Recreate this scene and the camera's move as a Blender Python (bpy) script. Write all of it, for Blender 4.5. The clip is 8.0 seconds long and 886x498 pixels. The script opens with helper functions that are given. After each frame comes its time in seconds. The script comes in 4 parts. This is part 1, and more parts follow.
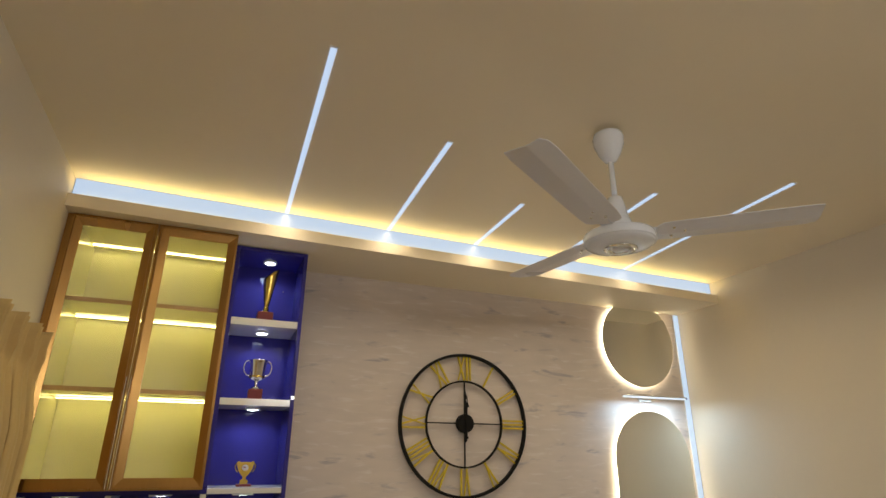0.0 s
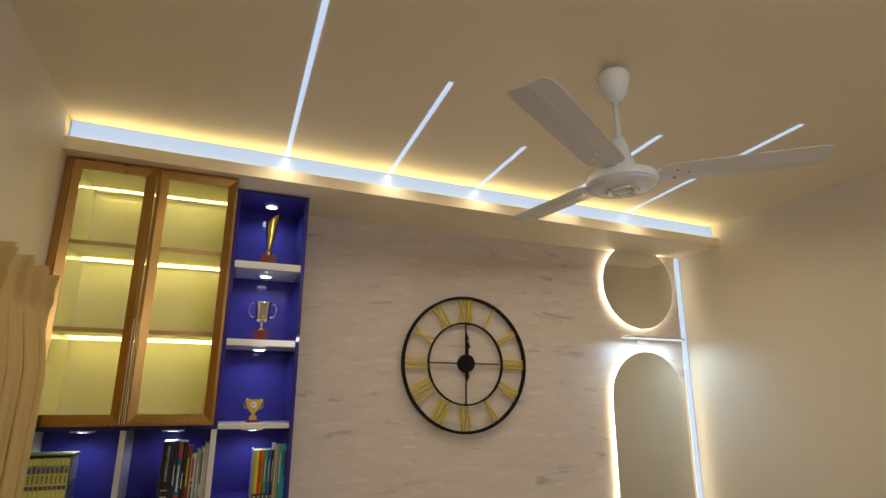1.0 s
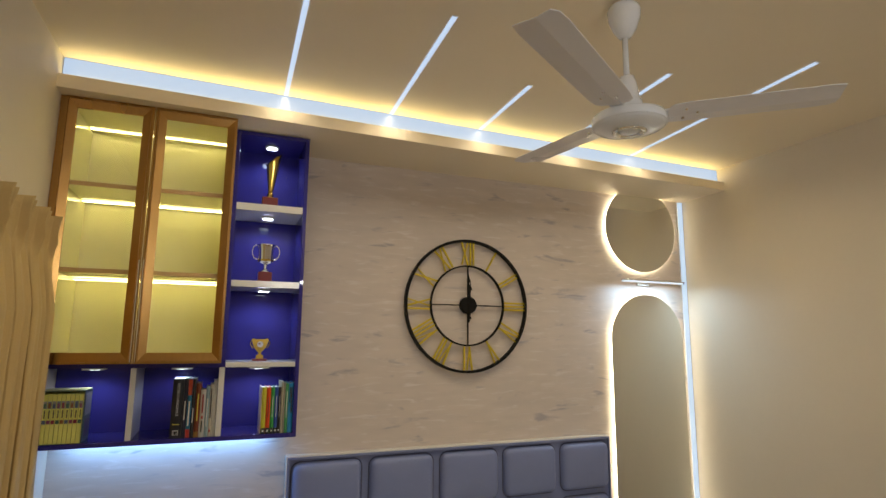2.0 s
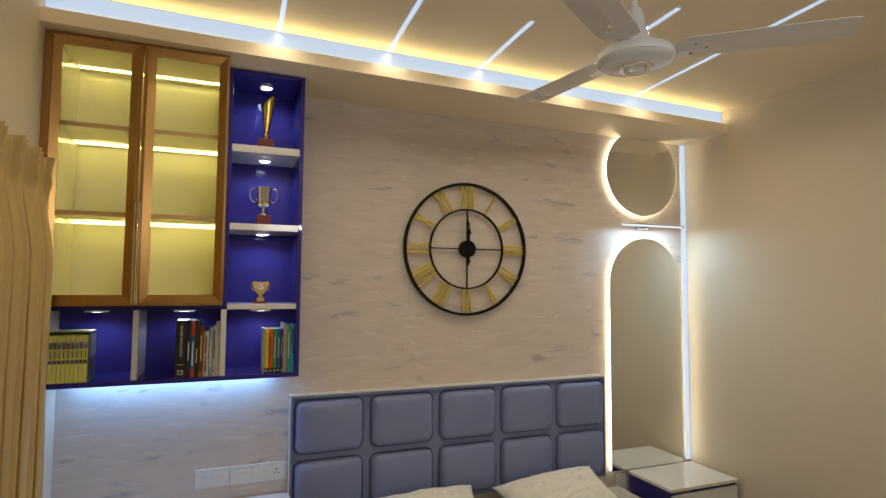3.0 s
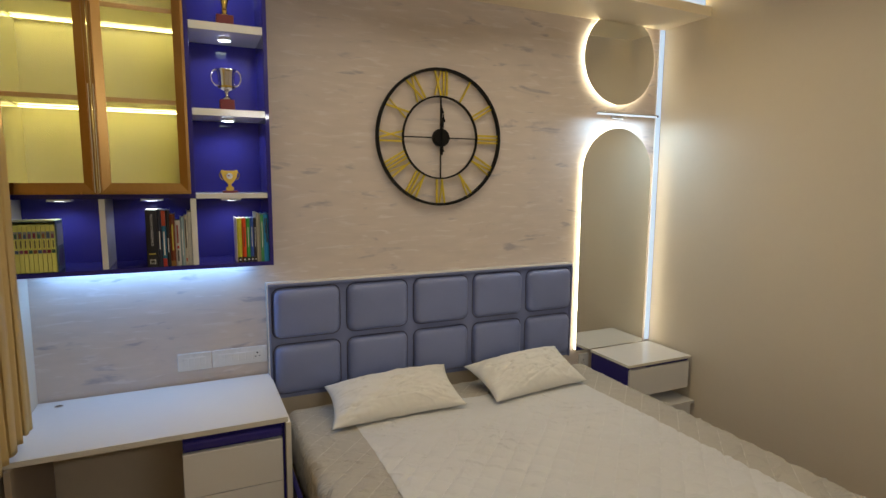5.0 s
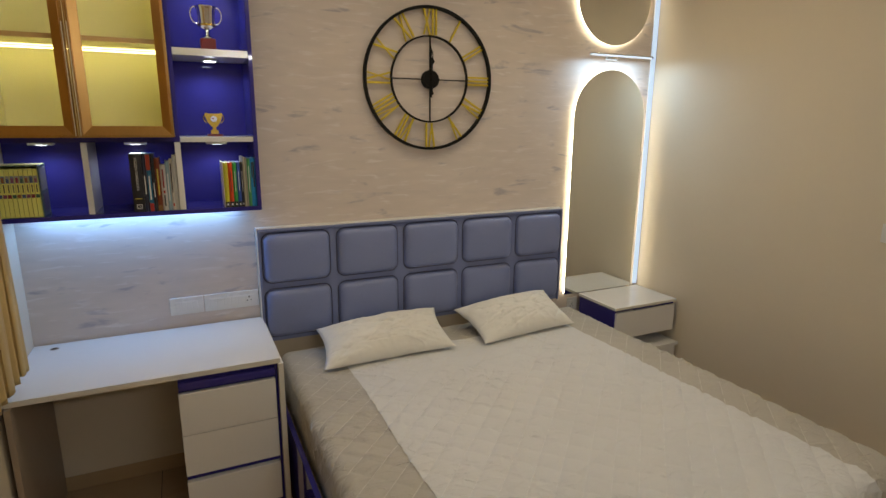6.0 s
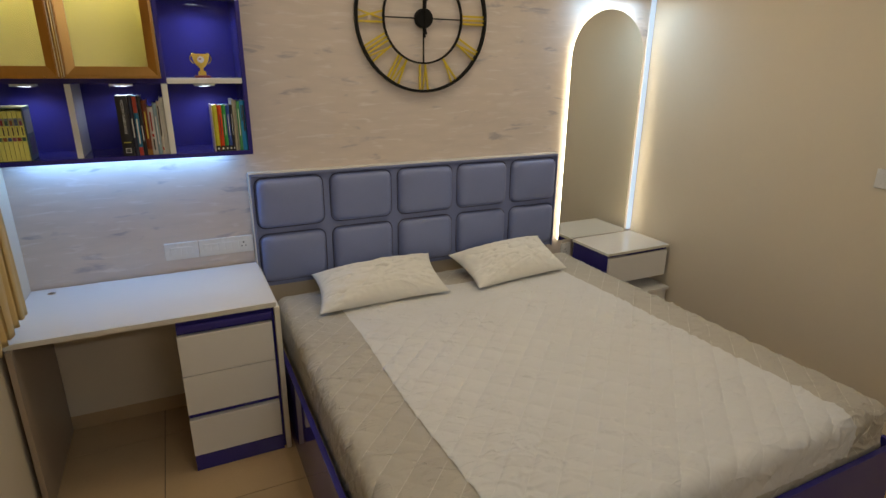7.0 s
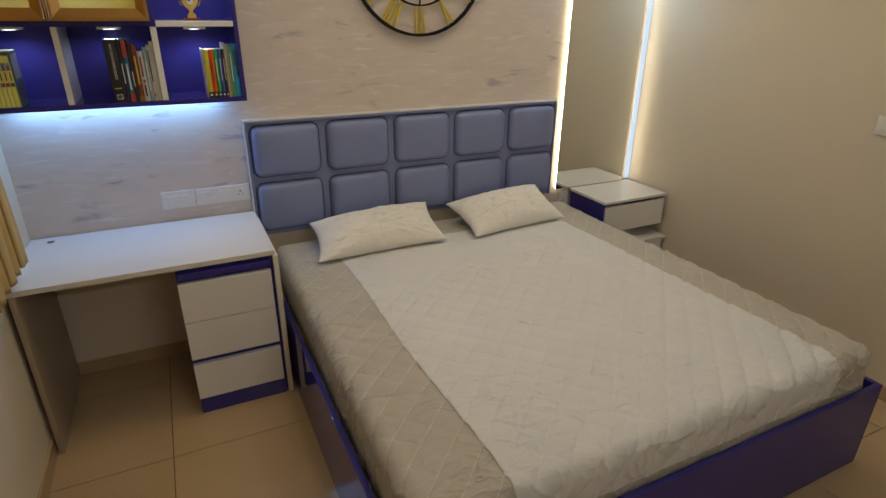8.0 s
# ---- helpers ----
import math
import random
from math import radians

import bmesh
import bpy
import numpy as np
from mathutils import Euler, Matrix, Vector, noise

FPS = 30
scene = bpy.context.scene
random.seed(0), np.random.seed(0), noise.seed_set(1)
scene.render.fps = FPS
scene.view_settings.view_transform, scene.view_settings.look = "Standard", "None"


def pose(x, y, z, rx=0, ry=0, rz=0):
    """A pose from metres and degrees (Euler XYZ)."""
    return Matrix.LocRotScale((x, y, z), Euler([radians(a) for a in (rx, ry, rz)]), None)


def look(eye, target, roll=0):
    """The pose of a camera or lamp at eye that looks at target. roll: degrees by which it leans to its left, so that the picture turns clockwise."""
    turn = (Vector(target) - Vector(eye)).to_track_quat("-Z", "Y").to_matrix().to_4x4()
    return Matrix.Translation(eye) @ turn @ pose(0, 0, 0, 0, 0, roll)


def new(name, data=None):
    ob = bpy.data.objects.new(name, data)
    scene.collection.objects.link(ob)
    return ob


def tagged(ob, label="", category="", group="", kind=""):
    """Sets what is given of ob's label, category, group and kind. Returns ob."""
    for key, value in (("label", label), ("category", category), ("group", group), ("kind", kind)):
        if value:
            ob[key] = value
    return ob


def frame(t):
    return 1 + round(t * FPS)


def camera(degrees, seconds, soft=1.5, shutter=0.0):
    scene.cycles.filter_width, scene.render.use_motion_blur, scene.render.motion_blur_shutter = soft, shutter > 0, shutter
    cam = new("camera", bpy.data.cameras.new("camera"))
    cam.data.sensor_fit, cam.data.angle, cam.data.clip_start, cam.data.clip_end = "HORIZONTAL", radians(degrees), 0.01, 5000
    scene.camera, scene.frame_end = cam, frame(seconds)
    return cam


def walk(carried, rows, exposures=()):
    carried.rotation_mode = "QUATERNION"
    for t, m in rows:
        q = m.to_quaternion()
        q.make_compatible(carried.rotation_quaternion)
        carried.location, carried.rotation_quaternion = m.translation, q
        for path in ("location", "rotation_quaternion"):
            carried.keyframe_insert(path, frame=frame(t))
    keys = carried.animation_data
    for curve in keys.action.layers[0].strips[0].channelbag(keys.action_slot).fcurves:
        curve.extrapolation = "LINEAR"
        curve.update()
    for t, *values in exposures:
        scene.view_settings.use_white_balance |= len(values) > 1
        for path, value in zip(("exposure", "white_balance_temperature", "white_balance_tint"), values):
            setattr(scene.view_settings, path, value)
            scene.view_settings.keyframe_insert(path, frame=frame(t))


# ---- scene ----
cam = camera(77.2, 8.0)
PATH = [
    (0, (-0.348, -3.007, 1.839), (0.349, -1.268, 2.54), 0.3),
    (0.5, (-0.346, -3.006, 1.838), (0.362, -1.236, 2.443), 0.3),
    (1, (-0.344, -3.007, 1.832), (0.368, -1.21, 2.344), 0.3),
    (1.5, (-0.344, -3.005, 1.828), (0.374, -1.185, 2.243), 0.4),
    (3, (-0.344, -2.984, 1.808), (0.393, -1.13, 1.934), 0.4),
    (3.5, (-0.345, -2.975, 1.798), (0.411, -1.123, 1.83), 0.3),
    (4, (-0.354, -2.968, 1.791), (0.432, -1.13, 1.728), 0.4),
    (4.5, (-0.354, -2.971, 1.786), (0.458, -1.15, 1.629), 0.4),
    (6, (-0.326, -2.999, 1.775), (0.504, -1.233, 1.333), 0.4),
    (6.5, (-0.319, -3.004, 1.772), (0.507, -1.264, 1.237), 0.4),
    (7, (-0.318, -3.01, 1.765), (0.504, -1.296, 1.141), 0.5),
    (7.5, (-0.32, -3.014, 1.758), (0.494, -1.331, 1.048), 0.5),
    (8, (-0.32, -3.026, 1.757), (0.482, -1.372, 0.968), 0.5),
]
walk(cam, [(t, look(eye, target, roll)) for t, eye, target, roll in PATH])

# ---------------------------------------------------------------- room, in metres
XL, XR, YB, Z0, ZC = -1.02, 2.678, -4.3, -0.03, 2.95
SOFF_Z, LIP = 2.80, 2.856
SOFF_W, SOFF_E = -0.505, -0.375  # ledge front at the west and east walls

# ---------------------------------------------------------------- world and exposure
world = bpy.data.worlds.new("night")
scene.world = world
world.use_nodes = True
world.node_tree.nodes["Background"].inputs[0].default_value = (0.02, 0.025, 0.04, 1)
world.node_tree.nodes["Background"].inputs[1].default_value = 0.3
scene.view_settings.exposure = 0.0

FILL_COOL = (0.62, 0.86, 1.0)
LINE_WHITE = (1.0, 0.86, 0.62)
COOL = (0.62, 0.78, 1.0)


def area(name, size_x, size_y, m, watts, colour):
    data = bpy.data.lights.new(name, "AREA")
    data.shape, data.size, data.size_y, data.energy, data.color = "RECTANGLE", size_x, size_y, watts, colour
    ob = new(name, data)
    ob.matrix_world = m
    return ob


def spot(name, m, watts, colour, degrees=120, radius=0.02):
    data = bpy.data.lights.new(name, "SPOT")
    data.energy, data.color, data.spot_size, data.spot_blend, data.shadow_soft_size = watts, colour, radians(degrees), 0.6, radius
    ob = new(name, data)
    ob.matrix_world = m
    return ob


# cove strip lies behind the lip and shines up at the ceiling
COVE_TURN = math.degrees(math.atan2(SOFF_E - SOFF_W, XR - XL))
area("cove_strip_light", XR - XL - 0.06, 0.02, pose((XL + XR) / 2, (SOFF_W + SOFF_E) / 2 + 0.036, 2.866, 180, 0, COVE_TURN), 3.4, (1.0, 0.73, 0.18))
# the light lines set in the ceiling
LINES = ((-0.135, -0.422, -0.159, -1.683), (0.386, -0.405, 0.351, -1.333), (0.894, -0.388, 0.875, -0.958), (1.439, -0.37, 1.370, -1.285), (1.940, -0.355, 1.847, -1.592))
for x0, y0, x1, y1 in LINES:
    length = math.hypot(x1 - x0, y1 - y0)
    lamp = area("light_line_lamp", 0.02, length - 0.02, pose((x0 + x1) / 2, (y0 + y1) / 2, ZC - 0.008, 0, 0, math.degrees(math.atan2(x0 - x1, y1 - y0)) + 180), 2.5 * length, LINE_WHITE)
    lamp.data.spread = radians(150)
# unseen tube, made up on the wall behind the walk as frontal fill
area("fill_tube_lamp", 1.16, 0.05, pose(0.65, YB + 0.075, 2.455, 116), 12.8, (0.965, 0.955, 0.945))
# strip below the wall cabinet
area("shelf_strip_light", 0.86, 0.02, pose(-0.52, -0.05, 1.365), 2.5, (0.25, 0.51, 1.0))
# unseen ceiling lamp, added behind the walk to fill the room with cool light
FILL_SPOTS = ((1.30, -2.9, 10),)
for lx, ly, watts in FILL_SPOTS:
    spot("fill_spot_lamp", pose(lx, ly, ZC - 0.03), watts, FILL_COOL, 165, 0.06)

# ---------------------------------------------------------------- materials


def mat(name, colour, rough=0.5, metal=0.0, vary=0.08, scale=6.0, bump=0.0, bump_scale=80.0, coat=0.0, fine=0.04, stretch=(1, 1, 1), jitter=0.0):
    m = bpy.data.materials.new(name)
    m.use_nodes = True
    nt = m.node_tree
    b = nt.nodes["Principled BSDF"]
    b.inputs["Roughness"].default_value = rough
    b.inputs["Metallic"].default_value = metal
    b.inputs["Coat Weight"].default_value = coat
    b.inputs["Coat Roughness"].default_value = 0.08
    tc = nt.nodes.new("ShaderNodeTexCoord")
    mp = nt.nodes.new("ShaderNodeMapping")
    mp.inputs["Scale"].default_value = stretch
    nt.links.new(tc.outputs["Object"], mp.inputs["Vector"])
    n1 = nt.nodes.new("ShaderNodeTexNoise")
    n1.inputs["Scale"].default_value = scale
    n1.inputs["Detail"].default_value = 4
    n2 = nt.nodes.new("ShaderNodeTexNoise")
    n2.inputs["Scale"].default_value = scale * 25
    n2.inputs["Detail"].default_value = 3
    nt.links.new(mp.outputs[0], n1.inputs["Vector"])
    nt.links.new(mp.outputs[0], n2.inputs["Vector"])
    add = nt.nodes.new("ShaderNodeMath")
    add.operation = "MULTIPLY_ADD"
    nt.links.new(n1.outputs["Fac"], add.inputs[0])
    add.inputs[1].default_value = vary * 2
    add.inputs[2].default_value = 1 - vary - fine
    add2 = nt.nodes.new("ShaderNodeMath")
    add2.operation = "MULTIPLY_ADD"
    nt.links.new(n2.outputs["Fac"], add2.inputs[0])
    add2.inputs[1].default_value = fine * 2
    nt.links.new(add.outputs[0], add2.inputs[2])
    last = add2
    if jitter:
        info = nt.nodes.new("ShaderNodeObjectInfo")
        j = nt.nodes.new("ShaderNodeMath")
        j.operation = "MULTIPLY_ADD"
        nt.links.new(info.outputs["Random"], j.inputs[0])
        j.inputs[1].default_value = jitter
        nt.links.new(add2.outputs[0], j.inputs[2])
        last = j
    mix = nt.nodes.new("ShaderNodeVectorMath")
    mix.operation = "SCALE"
    mix.inputs[0].default_value = colour
    nt.links.new(last.outputs[0], mix.inputs["Scale"])
    nt.links.new(mix.outputs[0], b.inputs["Base Color"])
    rr = nt.nodes.new("ShaderNodeMath")
    rr.operation = "MULTIPLY_ADD"
    nt.links.new(n1.outputs["Fac"], rr.inputs[0])
    swing = min(0.08, rough * 0.4)
    rr.inputs[1].default_value = swing * 2
    rr.inputs[2].default_value = rough - swing
    nt.links.new(rr.outputs[0], b.inputs["Roughness"])
    if bump:
        n3 = nt.nodes.new("ShaderNodeTexNoise")
        n3.inputs["Scale"].default_value = bump_scale
        n3.inputs["Detail"].default_value = 4
        nt.links.new(mp.outputs[0], n3.inputs["Vector"])
        bp = nt.nodes.new("ShaderNodeBump")
        bp.inputs["Strength"].default_value = bump
        bp.inputs["Distance"].default_value = 0.004
        nt.links.new(n3.outputs["Fac"], bp.inputs["Height"])
        nt.links.new(bp.outputs[0], b.inputs["Normal"])
    return m


def glow(name, colour, strength):
    m = bpy.data.materials.new(name)
    m.use_nodes = True
    b = m.node_tree.nodes["Principled BSDF"]
    b.inputs["Base Color"].default_value = (0.25, 0.25, 0.25, 1)
    b.inputs["Emission Color"].default_value = (*colour, 1)
    b.inputs["Emission Strength"].default_value = strength
    return m


def wallpaper_material():
    """Cream paper with soft horizontal streaks and short grey-violet brush marks."""
    m = bpy.data.materials.new("streaked_wallpaper")
    m.use_nodes = True
    nt = m.node_tree
    b = nt.nodes["Principled BSDF"]
    b.inputs["Roughness"].default_value = 0.62
    tc = nt.nodes.new("ShaderNodeTexCoord")

    def noisy(scale, stretch, detail, low, high, warp=0.0):
        mp = nt.nodes.new("ShaderNodeMapping")
        mp.inputs["Scale"].default_value = stretch
        mp.inputs["Rotation"].default_value = (0, radians(7), 0)
        nt.links.new(tc.outputs["Object"], mp.inputs["Vector"])
        n = nt.nodes.new("ShaderNodeTexNoise")
        n.inputs["Scale"].default_value = scale
        n.inputs["Detail"].default_value = detail
        n.inputs["Distortion"].default_value = warp
        nt.links.new(mp.outputs[0], n.inputs["Vector"])
        r = nt.nodes.new("ShaderNodeMapRange")
        r.inputs["From Min"].default_value, r.inputs["From Max"].default_value = low, high
        nt.links.new(n.outputs["Fac"], r.inputs["Value"])
        return r.outputs[0]

    def blend(fac, a, colour):
        x = nt.nodes.new("ShaderNodeMix")
        x.data_type = "RGBA"
        nt.links.new(fac, x.inputs["Factor"])
        if isinstance(a, tuple):
            x.inputs["A"].default_value = (*a, 1)
        else:
            nt.links.new(a, x.inputs["A"])
        x.inputs["B"].default_value = (*colour, 1)
        return x.outputs["Result"]

    base = blend(noisy(5, (1.0, 1, 4.5), 6, 0.35, 0.7), (0.70, 0.61, 0.545), (0.64, 0.56, 0.505))
    light = blend(noisy(9, (0.8, 1, 5.0), 5, 0.56, 0.72, 0.6), base, (0.76, 0.69, 0.65))
    mask = nt.nodes.new("ShaderNodeMath")
    mask.operation = "MULTIPLY"
    nt.links.new(noisy(3.4, (1.0, 1, 4.6), 3, 0.53, 0.63, 1.4), mask.inputs[0])
    nt.links.new(noisy(7.0, (0.55, 1, 2.0), 4, 0.54, 0.64, 0.8), mask.inputs[1])
    m2 = nt.nodes.new("ShaderNodeMath")
    m2.operation = "MULTIPLY"
    m2.inputs[1].default_value = 0.62
    nt.links.new(mask.outputs[0], m2.inputs[0])
    marks = blend(m2.outputs[0], light, (0.33, 0.305, 0.36))
    nt.links.new(marks, b.inputs["Base Color"])
    bp = nt.nodes.new("ShaderNodeBump")
    bp.inputs["Strength"].default_value = 0.15
    bp.inputs["Distance"].default_value = 0.002
    nt.links.new(noisy(120, (0.5, 1, 2), 3, 0.2, 0.8), bp.inputs["Height"])
    nt.links.new(bp.outputs[0], b.inputs["Normal"])
    return m


def creased(m, scale, stretch, depth, strength):
    """Adds short sharp creases, gathered in patches, to a cloth material's relief."""
    nt = m.node_tree
    b = nt.nodes["Principled BSDF"]
    tc = nt.nodes.new("ShaderNodeTexCoord")
    mp = nt.nodes.new("ShaderNodeMapping")
    mp.inputs["Scale"].default_value = stretch
    mp.inputs["Rotation"].default_value = (0, 0, radians(12))
    nt.links.new(tc.outputs["Object"], mp.inputs["Vector"])
    total = None
    for factor, weight in ((1.0, 1.0), (2.3, 0.55)):
        n = nt.nodes.new("ShaderNodeTexNoise")
        n.inputs["Scale"].default_value = scale * factor
        n.inputs["Detail"].default_value = 1.5
        n.inputs["Distortion"].default_value = 1.3
        nt.links.new(mp.outputs[0], n.inputs["Vector"])
        off = nt.nodes.new("ShaderNodeMath")
        off.operation = "SUBTRACT"
        off.inputs[1].default_value = 0.5
        nt.links.new(n.outputs["Fac"], off.inputs[0])
        mag = nt.nodes.new("ShaderNodeMath")
        mag.operation = "ABSOLUTE"
        nt.links.new(off.outputs[0], mag.inputs[0])
        fold = nt.nodes.new("ShaderNodeMapRange")
        fold.interpolation_type = "SMOOTHSTEP"
        fold.inputs["From Min"].default_value, fold.inputs["From Max"].default_value = 0.0, 0.055
        fold.inputs["To Min"].default_value, fold.inputs["To Max"].default_value = weight, 0.0
        nt.links.new(mag.outputs[0], fold.inputs["Value"])
        where = nt.nodes.new("ShaderNodeTexNoise")
        where.inputs["Scale"].default_value = scale * 0.42 * factor
        where.inputs["Detail"].default_value = 2
        nt.links.new(tc.outputs["Object"], where.inputs["Vector"])
        mask = nt.nodes.new("ShaderNodeMapRange")
        mask.inputs["From Min"].default_value, mask.inputs["From Max"].default_value = 0.46, 0.62
        nt.links.new(where.outputs["Fac"], mask.inputs["Value"])
        prod = nt.nodes.new("ShaderNodeMath")
        prod.operation = "MULTIPLY"
        nt.links.new(fold.outputs[0], prod.inputs[0])
        nt.links.new(mask.outputs[0], prod.inputs[1])
        if total is None:
            total = prod
        else:
            add = nt.nodes.new("ShaderNodeMath")
            nt.links.new(total.outputs[0], add.inputs[0])
            nt.links.new(prod.outputs[0], add.inputs[1])
            total = add
    bp = nt.nodes.new("ShaderNodeBump")
    bp.inputs["Strength"].default_value = strength
    bp.inputs["Distance"].default_value = depth
    nt.links.new(total.outputs[0], bp.inputs["Height"])
    old = b.inputs["Normal"].links
    if old:
        nt.links.new(old[0].from_socket, bp.inputs["Normal"])
    nt.links.new(bp.outputs[0], b.inputs["Normal"])


def glass_material():
    m = bpy.data.materials.new("clear_glass")
    m.use_nodes = True
    b = m.node_tree.nodes["Principled BSDF"]
    b.inputs["Base Color"].default_value = (0.97, 0.93, 0.86, 1)
    b.inputs["Roughness"].default_value = 0.02
    b.inputs["Transmission Weight"].default_value = 1.0
    b.inputs["IOR"].default_value = 1.45
    return m


WALLPAPER = wallpaper_material()
PAINT = mat("cream_wall_paint", (0.72, 0.635, 0.50), 0.55, vary=0.03, scale=1.5, bump=0.06, bump_scale=140, fine=0.015)
CEIL = mat("white_ceiling_paint", (0.90, 0.785, 0.585), 0.6, vary=0.03, scale=1.2, bump=0.04, bump_scale=120, fine=0.01)
TILE = mat("beige_floor_tile", (0.47, 0.34, 0.20), 0.17, vary=0.10, scale=3.5, fine=0.05, jitter=0.05, bump=0.02, bump_scale=30)
GROUT = mat("dark_grout", (0.09, 0.075, 0.06), 0.9)
BLUE = mat("royal_blue_laminate", (0.044, 0.037, 0.235), 0.03, vary=0.05, scale=4, coat=0.0, fine=0.02)
BLUE.node_tree.nodes["Principled BSDF"].inputs["Specular IOR Level"].default_value = 0.3
WHITE = mat("white_laminate", (0.80, 0.78, 0.75), 0.13, vary=0.025, scale=3, fine=0.015)
EDGE = mat("pale_edge_band", (0.72, 0.68, 0.60), 0.4)
GOLD_FRAME = mat("rose_gold_aluminium", (0.46, 0.265, 0.09), 0.28, metal=1.0, vary=0.06, scale=3, stretch=(1, 1, 0.05), fine=0.08)
CHROME = mat("polished_steel", (0.78, 0.76, 0.73), 0.10, metal=1.0, vary=0.02)
SATIN = mat("satin_chrome", (0.88, 0.86, 0.80), 0.28, metal=1.0, vary=0.02)
TAN_EDGE = mat("tan_shelf_edging", (0.42, 0.26, 0.11), 0.4)
CREAM = mat("cream_cabinet_lining", (0.78, 0.76, 0.49), 0.05, vary=0.03)
GLASS = glass_material()
MIRROR = mat("silvered_mirror", (0.83, 0.84, 0.80), 0.0, metal=1.0, vary=0.0, fine=0.0)
MIRROR.node_tree.nodes["Principled BSDF"].inputs["Roughness"].default_value = 0.0
for link in list(MIRROR.node_tree.nodes["Principled BSDF"].inputs["Roughness"].links):
    MIRROR.node_tree.links.remove(link)
LEATHER = mat("grey_blue_leatherette", (0.215, 0.255, 0.46), 0.36, vary=0.06, scale=5, bump=0.12, bump_scale=260, fine=0.04)
LEATHER_DARK = mat("grey_blue_leatherette_base", (0.20, 0.235, 0.42), 0.42, vary=0.06, scale=5, bump=0.12, bump_scale=260)
PIPING_SHADE = mat("piping_and_groove_shade", (0.07, 0.075, 0.13), 0.5)
TAUPE = mat("taupe_laminate", (0.36, 0.285, 0.21), 0.35, vary=0.06, scale=4)
PLY = mat("beige_panel_board", (0.50, 0.42, 0.31), 0.6, vary=0.1, scale=5)
PAD = mat("grey_quilted_cotton", (0.495, 0.46, 0.40), 0.8, vary=0.06, scale=7, bump=0.22, bump_scale=40, fine=0.05)
SHEET = mat("white_cotton_sheet", (0.70, 0.695, 0.69), 0.85, vary=0.04, scale=6, bump=0.16, bump_scale=40, fine=0.02)
SHEET_THREAD = mat("white_sewing_thread", (0.79, 0.785, 0.775), 0.8)
THREAD = mat("pale_sewing_thread", (0.70, 0.67, 0.61), 0.8)
PILLOW = mat("white_pillow_cotton", (0.82, 0.79, 0.72), 0.7, vary=0.03, scale=8, bump=0.12, bump_scale=60, fine=0.02)
creased(PAD, 9.0, (0.55, 1.5, 0.55), 0.006, 0.65)
creased(SHEET, 8.0, (0.55, 1.5, 0.55), 0.005, 0.55)
creased(PILLOW, 6.0, (0.7, 1.3, 1.0), 0.006, 0.28)
CURTAIN = mat("beige_curtain_cloth", (0.56, 0.40, 0.165), 0.7, vary=0.08, scale=5, bump=0.2, bump_scale=350, fine=0.05)
BLACK_METAL = mat("black_painted_iron", (0.010, 0.009, 0.008), 0.6, vary=0.2, scale=20)
BLACK_METAL.node_tree.nodes["Principled BSDF"].inputs["Specular IOR Level"].default_value = 0.15
GOLD = mat("gold_painted_metal", (0.66, 0.50, 0.03), 0.40, metal=0.2, vary=0.12, scale=30)
BRASS = mat("gold_plated_cup", (0.70, 0.50, 0.12), 0.22, metal=1.0, vary=0.05)
MAHOGANY = mat("red_brown_lacquered_wood", (0.17, 0.010, 0.007), 0.42, vary=0.25, scale=20, stretch=(1, 1, 6))
FAN_WHITE = mat("white_fan_enamel", (0.86, 0.89, 0.95), 0.10, vary=0.02, coat=0.3)
FAN_BLADE = mat("white_fan_blade_paint", (0.80, 0.78, 0.80), 0.30, vary=0.015, scale=1.5, fine=0.01)
PLASTIC = mat("white_switch_plastic", (0.78, 0.77, 0.75), 0.28, vary=0.02)
DARK = mat("dark_hole", (0.02, 0.02, 0.02), 0.6)
LED_WHITE = glow("white_led_diffuser", (0.58, 0.74, 1.0), 0.85)
LED_COVE = glow("cove_led_diffuser", (0.58, 0.76, 1.0), 0.78)
LED_COVE.node_tree.nodes["Principled BSDF"].inputs["Base Color"].default_value = (0.05, 0.05, 0.05, 1)
LED_HALO = glow("warm_white_led_tape", (1.0, 0.89, 0.62), 10.0)
CORNER_GLOW = glow("corner_backlight_glow", (0.58, 0.76, 0.98), 0.85)
LED_BAR = glow("cool_led_bar", (0.70, 0.85, 1.0), 1.0)
LED_PUCK = glow("cool_puck_lens", (0.85, 0.92, 1.0), 9.0)
FILL_TUBE_GLOW = glow("fill_tube_cover", (0.85, 0.92, 1.0), 1.3)
LED_CAB = glow("yellow_led_tape", (0.98, 0.855, 0.33), 10.2)

# ---------------------------------------------------------------- builders


def origin_of(ob):
    at = Vector((0, 0, 0))
    while ob:
        at += ob.location
        ob = ob.parent
    return at


def thing(name, at, label, category, group="", kind=""):
    ob = new(name)
    ob.location = at
    ob.empty_display_size = 0.05
    return tagged(ob, label, category, group, kind)


def part(name, bm, material, parent=None, label="", smooth=False):
    if parent:
        bmesh.ops.translate(bm, verts=bm.verts, vec=-origin_of(parent))
    bmesh.ops.recalc_face_normals(bm, faces=bm.faces)
    me = bpy.data.meshes.new(name)
    if smooth:
        for f in bm.faces:
            f.smooth = True
    bm.to_mesh(me)
    bm.free()
    me.materials.append(material)
    ob = new(name, me)
    ob.parent = parent
    return tagged(ob, label)


